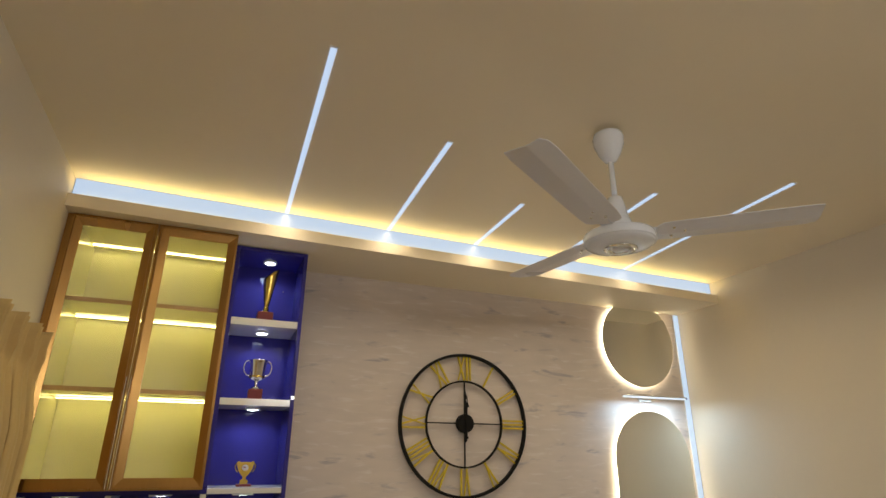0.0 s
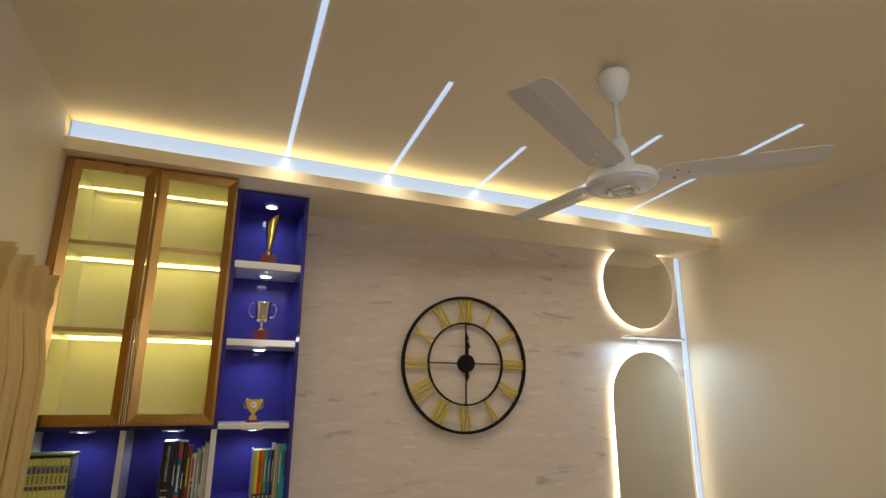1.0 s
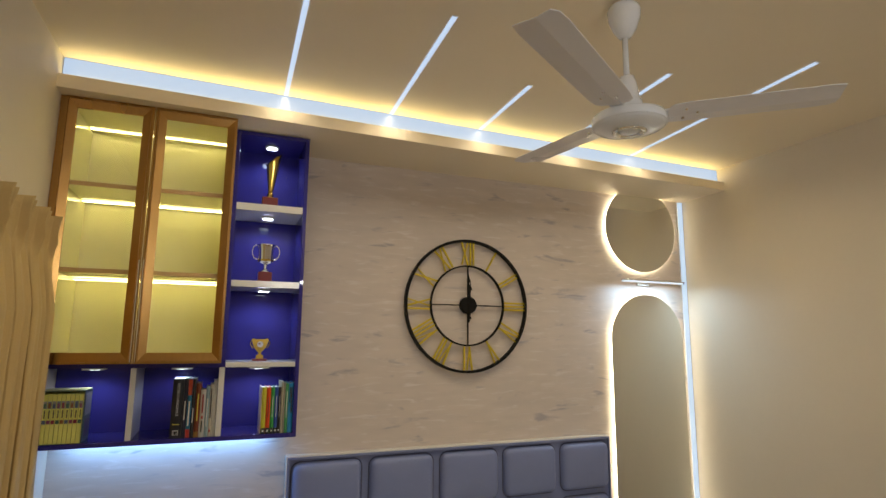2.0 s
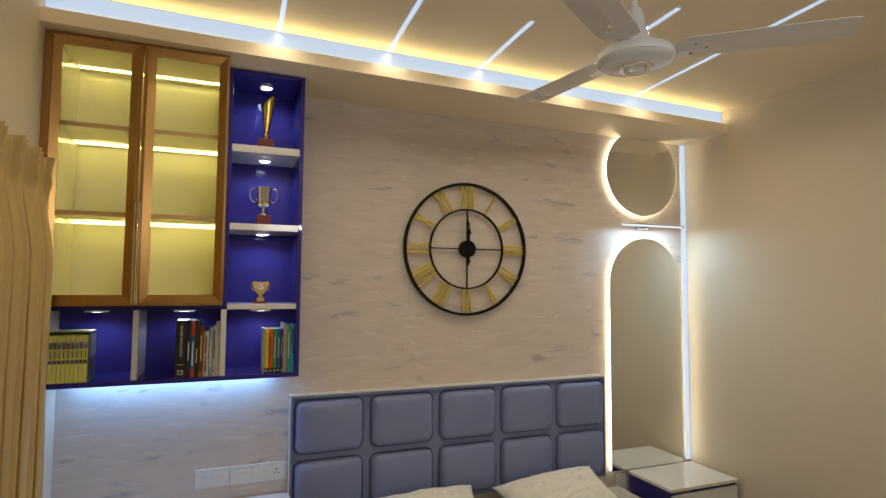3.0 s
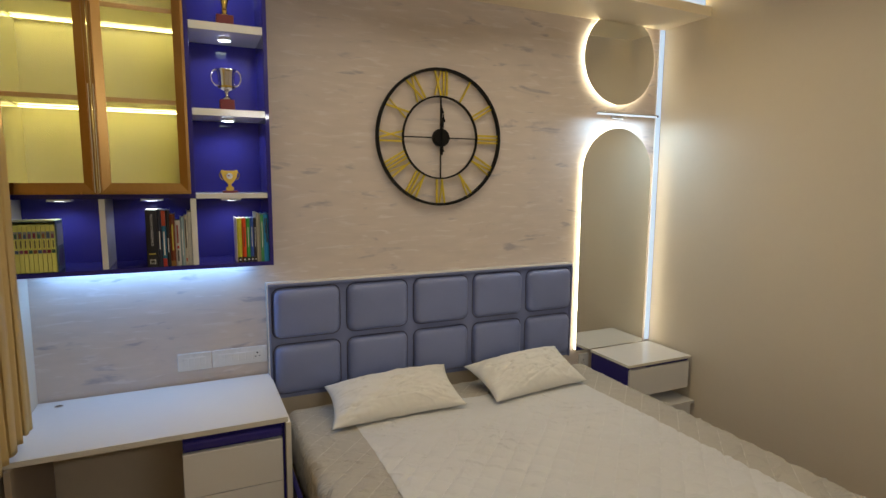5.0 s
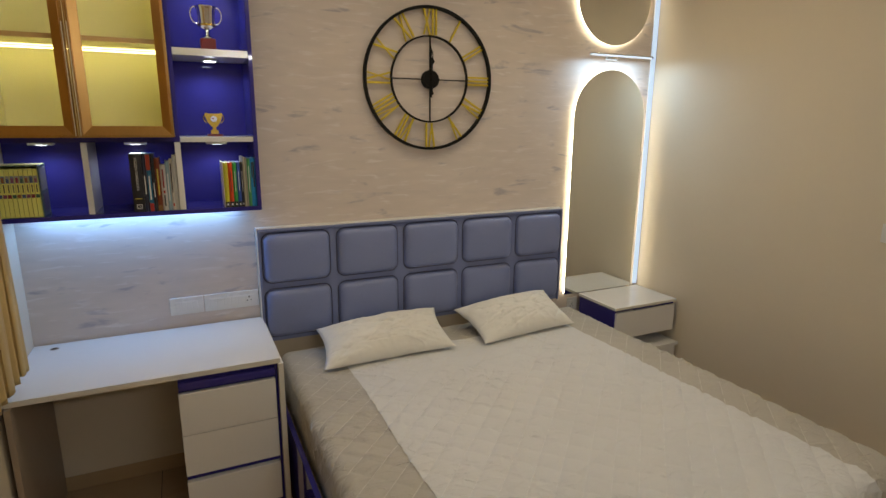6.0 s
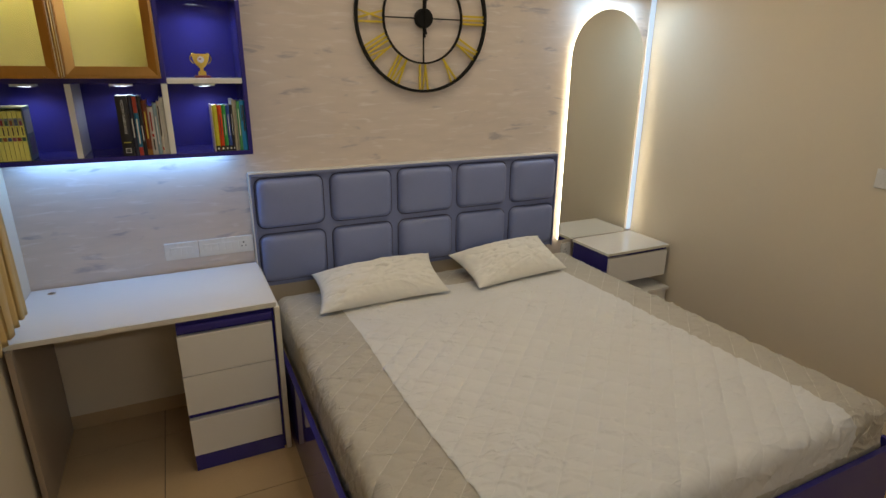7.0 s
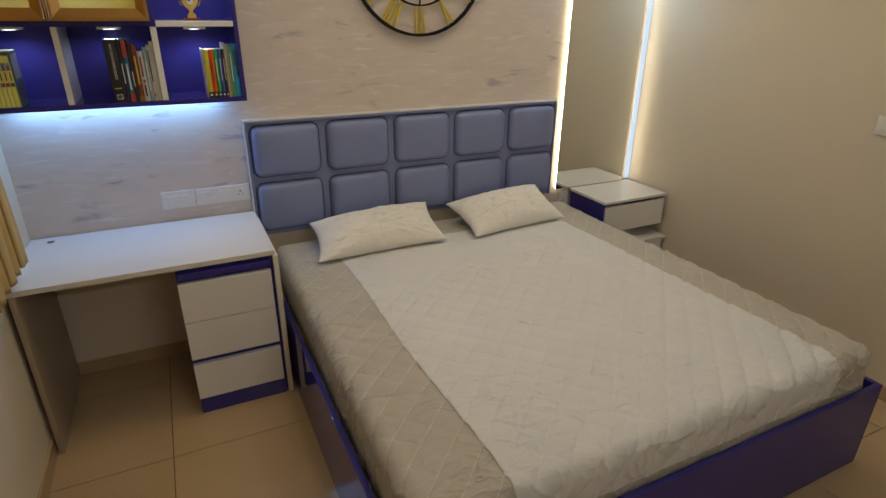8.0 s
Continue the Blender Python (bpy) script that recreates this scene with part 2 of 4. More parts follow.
def add_box(bm, x0, x1, y0, y1, z0, z1, bevel=0.0):
    c = Matrix.Translation(((x0 + x1) / 2, (y0 + y1) / 2, (z0 + z1) / 2)) @ Matrix.Diagonal((abs(x1 - x0), abs(y1 - y0), abs(z1 - z0), 1))
    r = bmesh.ops.create_cube(bm, size=1, matrix=c)
    if bevel:
        edges = list({e for v in r["verts"] for e in v.link_edges})
        bmesh.ops.bevel(bm, geom=edges, offset=bevel, segments=2, affect="EDGES", profile=0.5)
    return bm


def box(x0, x1, y0, y1, z0, z1, bevel=0.0015):
    return add_box(bmesh.new(), x0, x1, y0, y1, z0, z1, bevel)


def lathe(bm, profile, centre, segments=40, close=True):
    rings = []
    for r, z in profile:
        rings.append([bm.verts.new((centre[0] + r * math.cos(2 * math.pi * k / segments), centre[1] + r * math.sin(2 * math.pi * k / segments), centre[2] + z)) for k in range(segments)])
    for a, b in zip(rings, rings[1:]):
        for k in range(segments):
            bm.faces.new((a[k], a[(k + 1) % segments], b[(k + 1) % segments], b[k]))
    if close:
        bm.faces.new(rings[0])
        bm.faces.new(rings[-1])
    return bm


def tube(bm, points, radius, sides=8, loop=False):
    pts = [Vector(p) for p in points]
    n = len(pts)
    rings = []
    for i, p in enumerate(pts):
        a = pts[(i - 1) % n] if (loop or i > 0) else p
        b = pts[(i + 1) % n] if (loop or i < n - 1) else p
        t = (b - a).normalized()
        ref = Vector((0, 1, 0)) if abs(t.y) < 0.9 else Vector((1, 0, 0))
        u = t.cross(ref).normalized()
        v = t.cross(u)
        rings.append([bm.verts.new(p + radius * (math.cos(2 * math.pi * k / sides) * u + math.sin(2 * math.pi * k / sides) * v)) for k in range(sides)])
    pairs = list(zip(rings, rings[1:])) + ([(rings[-1], rings[0])] if loop else [])
    for a, b in pairs:
        for k in range(sides):
            bm.faces.new((a[k], a[(k + 1) % sides], b[(k + 1) % sides], b[k]))
    if not loop:
        bm.faces.new(rings[0])
        bm.faces.new(rings[-1])
    return bm


def prism_y(bm, outline, y0, y1):
    """Outline of (x, z) pushed through from y0 to y1."""
    a = [bm.verts.new((x, y0, z)) for x, z in outline]
    b = [bm.verts.new((x, y1, z)) for x, z in outline]
    bm.faces.new(a)
    bm.faces.new(b[::-1])
    n = len(a)
    for k in range(n):
        bm.faces.new((a[k], a[(k + 1) % n], b[(k + 1) % n], b[k]))
    return bm


def sheet_grid(nu, nv, fn):
    bm = bmesh.new()
    rows = [[bm.verts.new(fn(i / nu, j / nv)) for i in range(nu + 1)] for j in range(nv + 1)]
    for j in range(nv):
        for i in range(nu):
            bm.faces.new((rows[j][i], rows[j][i + 1], rows[j + 1][i + 1], rows[j + 1][i]))
    return bm


def bar(bm, p, q, width, y0, y1):
    """A flat bar from (x, z) p to q."""
    p, q = Vector(p), Vector(q)
    n = Vector((-(q - p).y, (q - p).x)).normalized() * (width / 2)
    return prism_y(bm, [p + n, q + n, q - n, p - n], y0, y1)


# ---------------------------------------------------------------- shell of the room
T = 0.12
wall_north = part("wall_north", box(XL - T, XR + T, 0, T, Z0 - T, ZC + T, 0), WALLPAPER)
tagged(wall_north, "cream wallpapered wall with grey-violet streaks", "wall", kind="structure")
wall_west = part("wall_west", box(XL - T, XL, YB, 0, Z0 - T, ZC + T, 0), PAINT)
tagged(wall_west, "smooth cream painted wall", "wall", kind="structure")
wall_east = part("wall_east", box(XR, XR + T, YB, 0, Z0 - T, ZC + T, 0), PAINT)
tagged(wall_east, "smooth cream painted wall", "wall", kind="structure")
wall_south = part("wall_south", box(XL - T, XR + T, YB - T, YB, Z0 - T, ZC + T, 0), PAINT)
tagged(wall_south, "smooth cream painted wall", "wall", kind="structure")
bm = bmesh.new()
rim_w, rim_e = SOFF_W + 0.062, SOFF_E + 0.062
plan = [(XL, YB), (XR, YB), (XR, rim_e), (XL, rim_w)]
low = [bm.verts.new((x, y, ZC)) for x, y in plan]
top = [bm.verts.new((x, y, ZC + 0.07)) for x, y in plan]
bm.faces.new(low)
bm.faces.new(top)
for k in range(4):
    bm.faces.new((low[k], low[(k + 1) % 4], top[(k + 1) % 4], top[k]))
add_box(bm, XL, XR, YB, 0, ZC + 0.0705, ZC + T)
ceiling = part("ceiling", bm, CEIL)
tagged(ceiling, "smooth off-white painted ceiling", "ceiling", kind="structure")
floor = part("floor", box(XL, XR, YB, 0, Z0 - T, Z0 - 0.004, 0), GROUT)
tagged(floor, "beige square floor tiles with dark joints", "floor", kind="structure")

# dropped ledge with an upstanding lip that hides the cove strip
bm = bmesh.new()
ends = []
for x, yf in ((XL, SOFF_W), (XR, SOFF_E)):
    prism = [(0, SOFF_Z), (yf, SOFF_Z), (yf, LIP), (yf + 0.018, LIP), (yf + 0.018, SOFF_Z + 0.018), (0, SOFF_Z + 0.018)]
    ends.append([bm.verts.new((x, y, z)) for y, z in prism])
a, b = ends
bm.faces.new(a)
bm.faces.new(b)
for k in range(6):
    bm.faces.new((a[k], a[(k + 1) % 6], b[(k + 1) % 6], b[k]))
soffit = part("ceiling_ledge", bm, CEIL)
tagged(soffit, "off-white plaster ledge with warm cove lighting above", "ceiling ledge", kind="structure")

# slim lit profile that fills the gap between the lip and the ceiling
cove_light = thing("cove_light_strip", ((XL + XR) / 2, (SOFF_W + SOFF_E) / 2, LIP), "long glowing white light strip above the ceiling ledge", "ceiling light")
for nm, y_in, y_out, material in (("diffuser", 0.0, 0.006, LED_COVE), ("profile", 0.0065, 0.010, PLASTIC)):
    bm = bmesh.new()
    ends = []
    for x, yf in ((XL + 0.004, SOFF_W), (XR - 0.004, SOFF_E)):
        section = [(yf + 0.044 + y_in, SOFF_Z + 0.019), (yf + 0.049 + y_in, ZC - 0.003), (yf + 0.049 + y_out, ZC - 0.003), (yf + 0.044 + y_out, SOFF_Z + 0.019)]
        ends.append([bm.verts.new((x, y, z)) for y, z in section])
    a, b = ends
    bm.faces.new(a)
    bm.faces.new(b)
    for k in range(4):
        bm.faces.new((a[k], a[(k + 1) % 4], b[(k + 1) % 4], b[k]))
    part(nm, bm, material, cove_light, "glowing white diffuser" if nm == "diffuser" else "")

for nm, dims in (("baseboard", (XL + 0.012, XR - 0.012, -0.011, 0, Z0, 0.048)), ("baseboard", (XL, XL + 0.011, YB, 0, Z0, 0.048)), ("baseboard", (XR - 0.011, XR, YB, 0, Z0, 0.048))):
    ob = part(nm, box(*dims, 0.002), TILE)
    tagged(ob, "low beige tile skirting along the wall", "baseboard", kind="structure")

# ---------------------------------------------------------------- light lines set in the ceiling
for x0, y0, x1, y1 in LINES:
    line = thing("ceiling_light_line", (x0, y0, ZC), "slim white glowing light line recessed in the ceiling", "ceiling light", "ceiling light lines")
    run = Vector((x1 - x0, y1 - y0, 0))
    side = Vector((-run.y, run.x, 0)).normalized()
    for nm, w, t0, t1, up, material in (("diffuser", 0.0095, 0.0, 0.996, 0.004, LED_WHITE), ("profile", 0.0115, 0.9965, 1.0, 0.003, PLASTIC)):
        bm = bmesh.new()
        foot = [Vector((x0, y0, ZC)) + run * t + side * w * k for t, k in ((t0, 1), (t1, 1), (t1, -1), (t0, -1))]
        low = [bm.verts.new(p - Vector((0, 0, up))) for p in foot]
        top = [bm.verts.new(p + Vector((0, 0, 0.004))) for p in foot]
        bm.faces.new(low)
        bm.faces.new(top)
        for k in range(4):
            bm.faces.new((low[k], low[(k + 1) % 4], top[(k + 1) % 4], top[k]))
        part(nm, bm, material, line, "glowing white diffuser" if nm == "diffuser" else "")

# fitting made up for the added ceiling fill lamp
for lx, ly, watts in FILL_SPOTS:
    d = thing("fill_spot", (lx, ly, ZC), "unseen round ceiling lamp, added to fill the room", "ceiling light", "downlights")
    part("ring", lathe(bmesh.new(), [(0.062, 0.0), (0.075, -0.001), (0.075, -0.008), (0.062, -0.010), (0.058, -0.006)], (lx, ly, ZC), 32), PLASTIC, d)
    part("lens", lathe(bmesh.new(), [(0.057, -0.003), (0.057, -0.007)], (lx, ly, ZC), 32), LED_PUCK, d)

# batten and glowing cover invented to carry the frontal fill
fill_tube = thing("fill_tube", (0.65, YB, 2.455), "unseen white batten tube, added on the wall to fill the room", "wall light")
part("batten", box(0.05, 1.25, YB + 0.001, YB + 0.035, 2.42, 2.49, 0.004), PLASTIC, fill_tube)
part("tube", box(0.06, 1.24, YB + 0.0355, YB + 0.06, 2.43, 2.48, 0.008), FILL_TUBE_GLOW, fill_tube, "glowing cover of the added fill tube")

# ---------------------------------------------------------------- ceiling fan
FX, FY = 0.85, -1.615


def ceiling_fan():
    fan = thing("ceiling_fan", (FX, FY, ZC), "glossy white three-blade ceiling fan with a chrome ring", "ceiling fan")
    part("canopy", lathe(bmesh.new(), [(0.040, -0.012), (0.051, -0.020), (0.055, -0.034), (0.052, -0.060), (0.038, -0.098), (0.022, -0.124), (0.011, -0.130)], (FX, FY, ZC), 40), FAN_WHITE, fan, smooth=True)
    part("hook", lathe(bmesh.new(), [(0.009, 0.0), (0.009, -0.014)], (FX, FY, ZC), 12), CHROME, fan)
    part("rod", lathe(bmesh.new(), [(0.0095, -0.12), (0.0095, -0.32)], (FX, FY, ZC), 20), FAN_WHITE, fan, smooth=True)
    part("neck", lathe(bmesh.new(), [(0.0125, -0.263), (0.024, -0.270), (0.030, -0.293), (0.038, -0.343), (0.0395, -0.345), (0.0395, -0.349), (0.042, -0.351), (0.052, -0.383), (0.056, -0.403)], (FX, FY, ZC), 40), FAN_WHITE, fan, smooth=True)
    motor = part("motor_housing", lathe(bmesh.new(), [(0.05, -0.402), (0.106, -0.405), (0.1150, -0.408), (0.1175, -0.413), (0.1185, -0.414), (0.1185, -0.436), (0.1180, -0.437), (0.1150, -0.4372), (0.1140, -0.4375), (0.1130, -0.440), (0.108, -0.4445), (0.085, -0.450), (0.055, -0.4535), (0.045, -0.454)], (FX, FY, ZC), 64), FAN_WHITE, fan, smooth=True)
    part("chrome_ring", lathe(bmesh.new(), [(0.036, -0.453), (0.050, -0.4535), (0.055, -0.457), (0.049, -0.464), (0.040, -0.461), (0.036, -0.456)], (FX, FY, ZC), 48, False), SATIN, motor, "satin chrome trim ring", True)
    part("badge", lathe(bmesh.new(), [(0.034, -0.453), (0.032, -0.460), (0.02, -0.463), (0.004, -0.464)], (FX, FY, ZC), 32), FAN_WHITE, motor, smooth=True)
    zb = ZC - 0.418
    for ang, droop in ((91.0, -4.4), (210.5, -4.2), (-29.5, -4.6)):
        turn = Matrix.Translation((FX, FY, zb)) @ Matrix.Rotation(radians(ang), 4, "Z") @ Matrix.Rotation(radians(droop), 4, "Y") @ Matrix.Rotation(radians(-12), 4, "X")
        bm = bmesh.new()
        n = 14
        top, low = [], []
        for i in range(n + 1):
            s = i / n
            x = 0.122 + 0.522 * (0.0 if i == 0 else 1.0 if i == n else 0.022 + 0.956 * (i - 1) / (n - 2))
            w0 = 0.064 + 0.006 * s
            cut = 0.020 if i == 0 else 0.020 if i == n else 0.005 if i in (1, n - 1) else 0.0
            row_t, row_l = [], []
            for yy in (-w0 + cut, -w0 * 0.45, w0 * 0.12, w0 * 0.16, w0 - cut):
                camber = 0.003 * (1 - (yy / w0) ** 2) - 0.004 * s + max(0.0, yy - w0 * 0.14) * 0.30
                xx = x + (0.012 * (yy / w0) if i == n else 0)
                row_t.append(bm.verts.new((xx, yy, camber + 0.0012)))
                row_l.append(bm.verts.new((xx, yy, camber - 0.0012)))
            top.append(row_t)
            low.append(row_l)
        for i in range(n):
            for j in range(4):
                bm.faces.new((top[i][j], top[i + 1][j], top[i + 1][j + 1], top[i][j + 1]))
                bm.faces.new((low[i][j], low[i][j + 1], low[i + 1][j + 1], low[i + 1][j]))
            bm.faces.new((top[i][0], low[i][0], low[i + 1][0], top[i + 1][0]))
            bm.faces.new((top[i][4], top[i + 1][4], low[i + 1][4], low[i][4]))
        for i in (0, n):
            for j in range(4):
                bm.faces.new((top[i][j], top[i][j + 1], low[i][j + 1], low[i][j]))
        bmesh.ops.transform(bm, matrix=turn, verts=bm.verts)
        blade = part("blade", bm, FAN_BLADE, fan)
        arm = bmesh.new()
        add_box(arm, 0.085, 0.20, -0.016, 0.016, 0.012, 0.016, 0.001)
        add_box(arm, 0.085, 0.150, -0.024, 0.024, 0.004, 0.013, 0.002)
        bmesh.ops.transform(arm, matrix=turn, verts=arm.verts)
        part("blade_arm", arm, FAN_WHITE, blade)
        for sx, sy in ((0.175, 0.024), (0.175, -0.024), (0.215, 0.0)):
            sc = lathe(bmesh.new(), [(0.0055, 0.004), (0.0055, -0.006), (0.003, -0.008)], (sx, sy, 0.006), 12)
            bmesh.ops.transform(sc, matrix=turn, verts=sc.verts)
            part("screw", sc, CHROME, blade)


ceiling_fan()

# ---------------------------------------------------------------- wall cabinet: glazed doors and blue shelf tower
DY, TY = -0.435, -0.295
CX0, CX1, CZ0, CZ1 = -0.998, -0.338, 1.7115, 2.797


def glazed_cabinet():
    cab = thing("glazed_wall_cabinet", ((CX0 + CX1) / 2, -0.19, CZ0), "wall cabinet with rose-gold framed glass doors, lit yellow inside", "cabinet")
    yb, yf = -0.003, DY + 0.022
    body = part("body", box(CX0, CX1, -0.012, yb, CZ0, CZ1, 0), CREAM, cab, "cream cabinet back")
    part("side_panel", box(CX0, CX0 + 0.016, yf, -0.0125, CZ0, CZ1), CREAM, cab)
    part("side_panel", box(CX1 - 0.016, CX1, yf, -0.0125, CZ0, CZ1), CREAM, cab)
    part("top_panel", box(CX0 + 0.0165, CX1 - 0.0165, yf, -0.0125, CZ1 - 0.016, CZ1), CREAM, cab)
    part("bottom_panel", box(CX0 + 0.0165, CX1 - 0.0165, yf, -0.0125, CZ0, CZ0 + 0.016), CREAM, cab)
    part("filler_strip", box(XL + 0.001, CX0 - 0.0005, DY + 0.006, yf, CZ0, CZ1, 0.001), GOLD_FRAME, cab, "rose-gold filler strip")
    for z in (2.075, 2.435):
        part("shelf", box(CX0 + 0.017, CX1 - 0.017, yf + 0.031, -0.0125, z, z + 0.018), CREAM, cab)
        part("shelf_edge", box(CX0 + 0.017, CX1 - 0.017, yf + 0.029, yf + 0.0308, z, z + 0.018, 0), TAN_EDGE, cab, "tan edge band")
    for z in (2.072, 2.432, CZ1 - 0.017):
        part("led_tape", box(CX0 + 0.022, CX1 - 0.022, -0.098, -0.084, z - 0.0045, z - 0.0005, 0), LED_CAB, cab, "glowing yellow light strip")
    for x0, x1, hx in ((CX0, -0.676, -0.676), (-0.664, CX1, -0.664)):
        bm = bmesh.new()
        f = 0.040
        z0, z1 = CZ0, CZ1
        outer = [(x0, z0), (x1, z0), (x1, z1), (x0, z1)]
        inner = [(x0 + f, z0 + f + 0.004), (x1 - f, z0 + f + 0.004), (x1 - f, z1 - f - 0.004), (x0 + f, z1 - f - 0.004)]
        mid = [(x0 + 0.007, z0 + 0.007), (x1 - 0.007, z0 + 0.007), (x1 - 0.007, z1 - 0.007), (x0 + 0.007, z1 - 0.007)]
        groove = [(x0 + 0.010, z0 + 0.010), (x1 - 0.010, z0 + 0.010), (x1 - 0.010, z1 - 0.010), (x0 + 0.010, z1 - 0.010)]
        rings = []
        for ring, y in ((outer, yf - 0.001), (outer, DY), (mid, DY), (mid, DY + 0.006), (groove, DY + 0.006), (groove, DY + 0.001), (inner, DY + 0.010), (inner, yf - 0.001)):
            rings.append([bm.verts.new((x, y, z)) for x, z in ring])
        for a, b in zip(rings, rings[1:] + rings[:1]):
            for k in range(4):
                bm.faces.new((a[k], a[(k + 1) % 4], b[(k + 1) % 4], b[k]))
        door = part("door", bm, GOLD_FRAME, cab, "rose-gold aluminium door frame")
        pane = part("pane", box(x0 + f - 0.006, x1 - f + 0.006, yf - 0.009, yf - 0.004, z0 + f - 0.003, z1 - f + 0.003, 0), GLASS, door, "clear glass pane")
        pane.visible_shadow = False
        s = -1 if hx < -0.67 else 1
        part("handle", box(hx, hx + s * 0.005, DY - 0.010, DY + 0.004, z0 + 0.006, z0 + 0.42, 0.001), CHROME, door, "slim polished edge handle")
        part("edge_profile", box(hx - s * 0.0042, hx - s * 0.0006, DY - 0.002, yf - 0.002, z0, z1, 0.0008), GOLD_FRAME, door, "rose-gold edge strip")


glazed_cabinet()


def puck(x, y, z, parent_group, watts, drop=0.0):
    """drop: depth of the white mounting box over the lens."""
    p = thing("puck_light", (x, y, z), "small round cool-white shelf light" if not drop else "boxed white shelf light below the board", "shelf light", parent_group)
    if drop:
        part("housing", box(x - 0.044, x + 0.044, y - 0.030, y + 0.030, z - drop, z - 0.0003, 0.002), PLASTIC, p, "white mounting box")
    z -= drop
    if drop:
        part("lens", lathe(bmesh.new(), [(0.022, -0.0002), (0.022, -0.0012), (0.012, -0.0016)], (x, y, z), 28), LED_PUCK, p, "glowing lens")
    else:
        part("rim", lathe(bmesh.new(), [(0.030, 0), (0.033, -0.001), (0.033, -0.007), (0.026, -0.009)], (x, y, z), 32), PLASTIC, p)
        part("lens", lathe(bmesh.new(), [(0.025, -0.006), (0.025, -0.0105), (0.012, -0.012)], (x, y, z), 28), LED_PUCK, p, "glowing lens")
    spot("puck_lamp", pose(x, y, z - 0.016), watts, COOL, 165, 0.025)


def shelf_tower():
    rack = thing("blue_display_shelf", (-0.5, -0.13, 1.372), "royal blue display shelf unit with white shelves and dividers", "shelf unit")
    part("back_panel", box(-0.337, 0.003, -0.010, -0.0015, 1.69, 2.797, 0), BLUE, rack)
    part("back_panel", box(XL + 0.003, 0.003, -0.010, -0.0015, 1.372, 1.688, 0), BLUE, rack)
    part("side_panel", box(-0.015, 0.003, TY, -0.0105, 1.392, 2.797), BLUE, rack)
    part("side_panel", box(-0.337, -0.319, TY, -0.0105, 1.712, 2.797), BLUE, rack)
    part("top_panel", box(-0.3185, -0.0155, TY, -0.0105, 2.779, 2.797), BLUE, rack)
    part("bottom_panel", box(XL + 0.003, 0.003, TY, -0.0105, 1.372, 1.3915), BLUE, rack)
    part("middle_panel", box(XL + 0.003, -0.3195, TY, -0.0105, 1.688, 1.7105), BLUE, rack)
    for z0, z1 in ((2.412, 2.446), (2.050, 2.080), (1.687, 1.709)):
        part("shelf", box(-0.3185, -0.0155, TY + 0.004, -0.0105, z0, z1), WHITE, rack, "white shelf board")
    for x0, x1 in ((-0.690, -0.668), (-0.343, -0.3195)):
        part("divider", box(x0, x1, TY + 0.003, -0.0105, 1.392, 1.6875), WHITE, rack, "white upright divider")
    part("screw_cap", lathe(bmesh.new(), [(0.004, 0), (0.004, 0.003)], (-0.075, -0.02, 2.66), 10), CHROME, rack)
    for z in (2.779, 2.412, 2.050):
        puck(-0.166, -0.150, z, "display shelf lights", 2.6)
    for x in (-0.85, -0.50, -0.165):
        puck(x, -0.13, 1.687 if x > -0.3 else 1.688, "display shelf lights", 1.1, 0.014)


shelf_tower()


def trophy_cone():
    x, y, z = -0.168, -0.245, 2.446
    t = thing("tall_trophy", (x, y, z), "tall gold cone trophy with slanted rim on a red-brown base", "trophy", "trophies")
    part("base", box(x - 0.036, x + 0.036, y - 0.03, y + 0.03, z, z + 0.042, 0.003), MAHOGANY, t)
    part("stem", lathe(bmesh.new(), [(0.022, 0.042), (0.020, 0.048), (0.010, 0.054), (0.015, 0.060), (0.009, 0.068)], (x, y, z), 28), BRASS, t, smooth=True)
    bm = bmesh.new()
    seg, rows = 40, 12
    rings = []
    for j in range(rows + 1):
        s = j / rows
        ring = []
        for k in range(seg):
            a = 2 * math.pi * k / seg
            lean = 0.030 * (s ** 2) * (math.cos(a) + 0.2)
            r = 0.009 + 0.027 * s ** 0.95
            ring.append(bm.verts.new((x + 0.010 * s + r * math.cos(a), y + r * math.sin(a), z + 0.066 + 0.165 * s + lean)))
        rings.append(ring)
    inner = [bm.verts.new((v.co.x * 0.9 + 0.1 * (x + 0.010), v.co.y * 0.9 + 0.1 * y, v.co.z - 0.002)) for v in rings[-1]]
    deep = [bm.verts.new((x + 0.006 + 0.014 * math.cos(2 * math.pi * k / seg), y + 0.014 * math.sin(2 * math.pi * k / seg), z + 0.14)) for k in range(seg)]
    rings += [inner, deep]
    for a, b in zip(rings, rings[1:]):
        for k in range(seg):
            bm.faces.new((a[k], a[(k + 1) % seg], b[(k + 1) % seg], b[k]))
    bm.faces.new(rings[0])
    bm.faces.new(deep)
    part("cone", bm, BRASS, t, "polished gold cone", True)


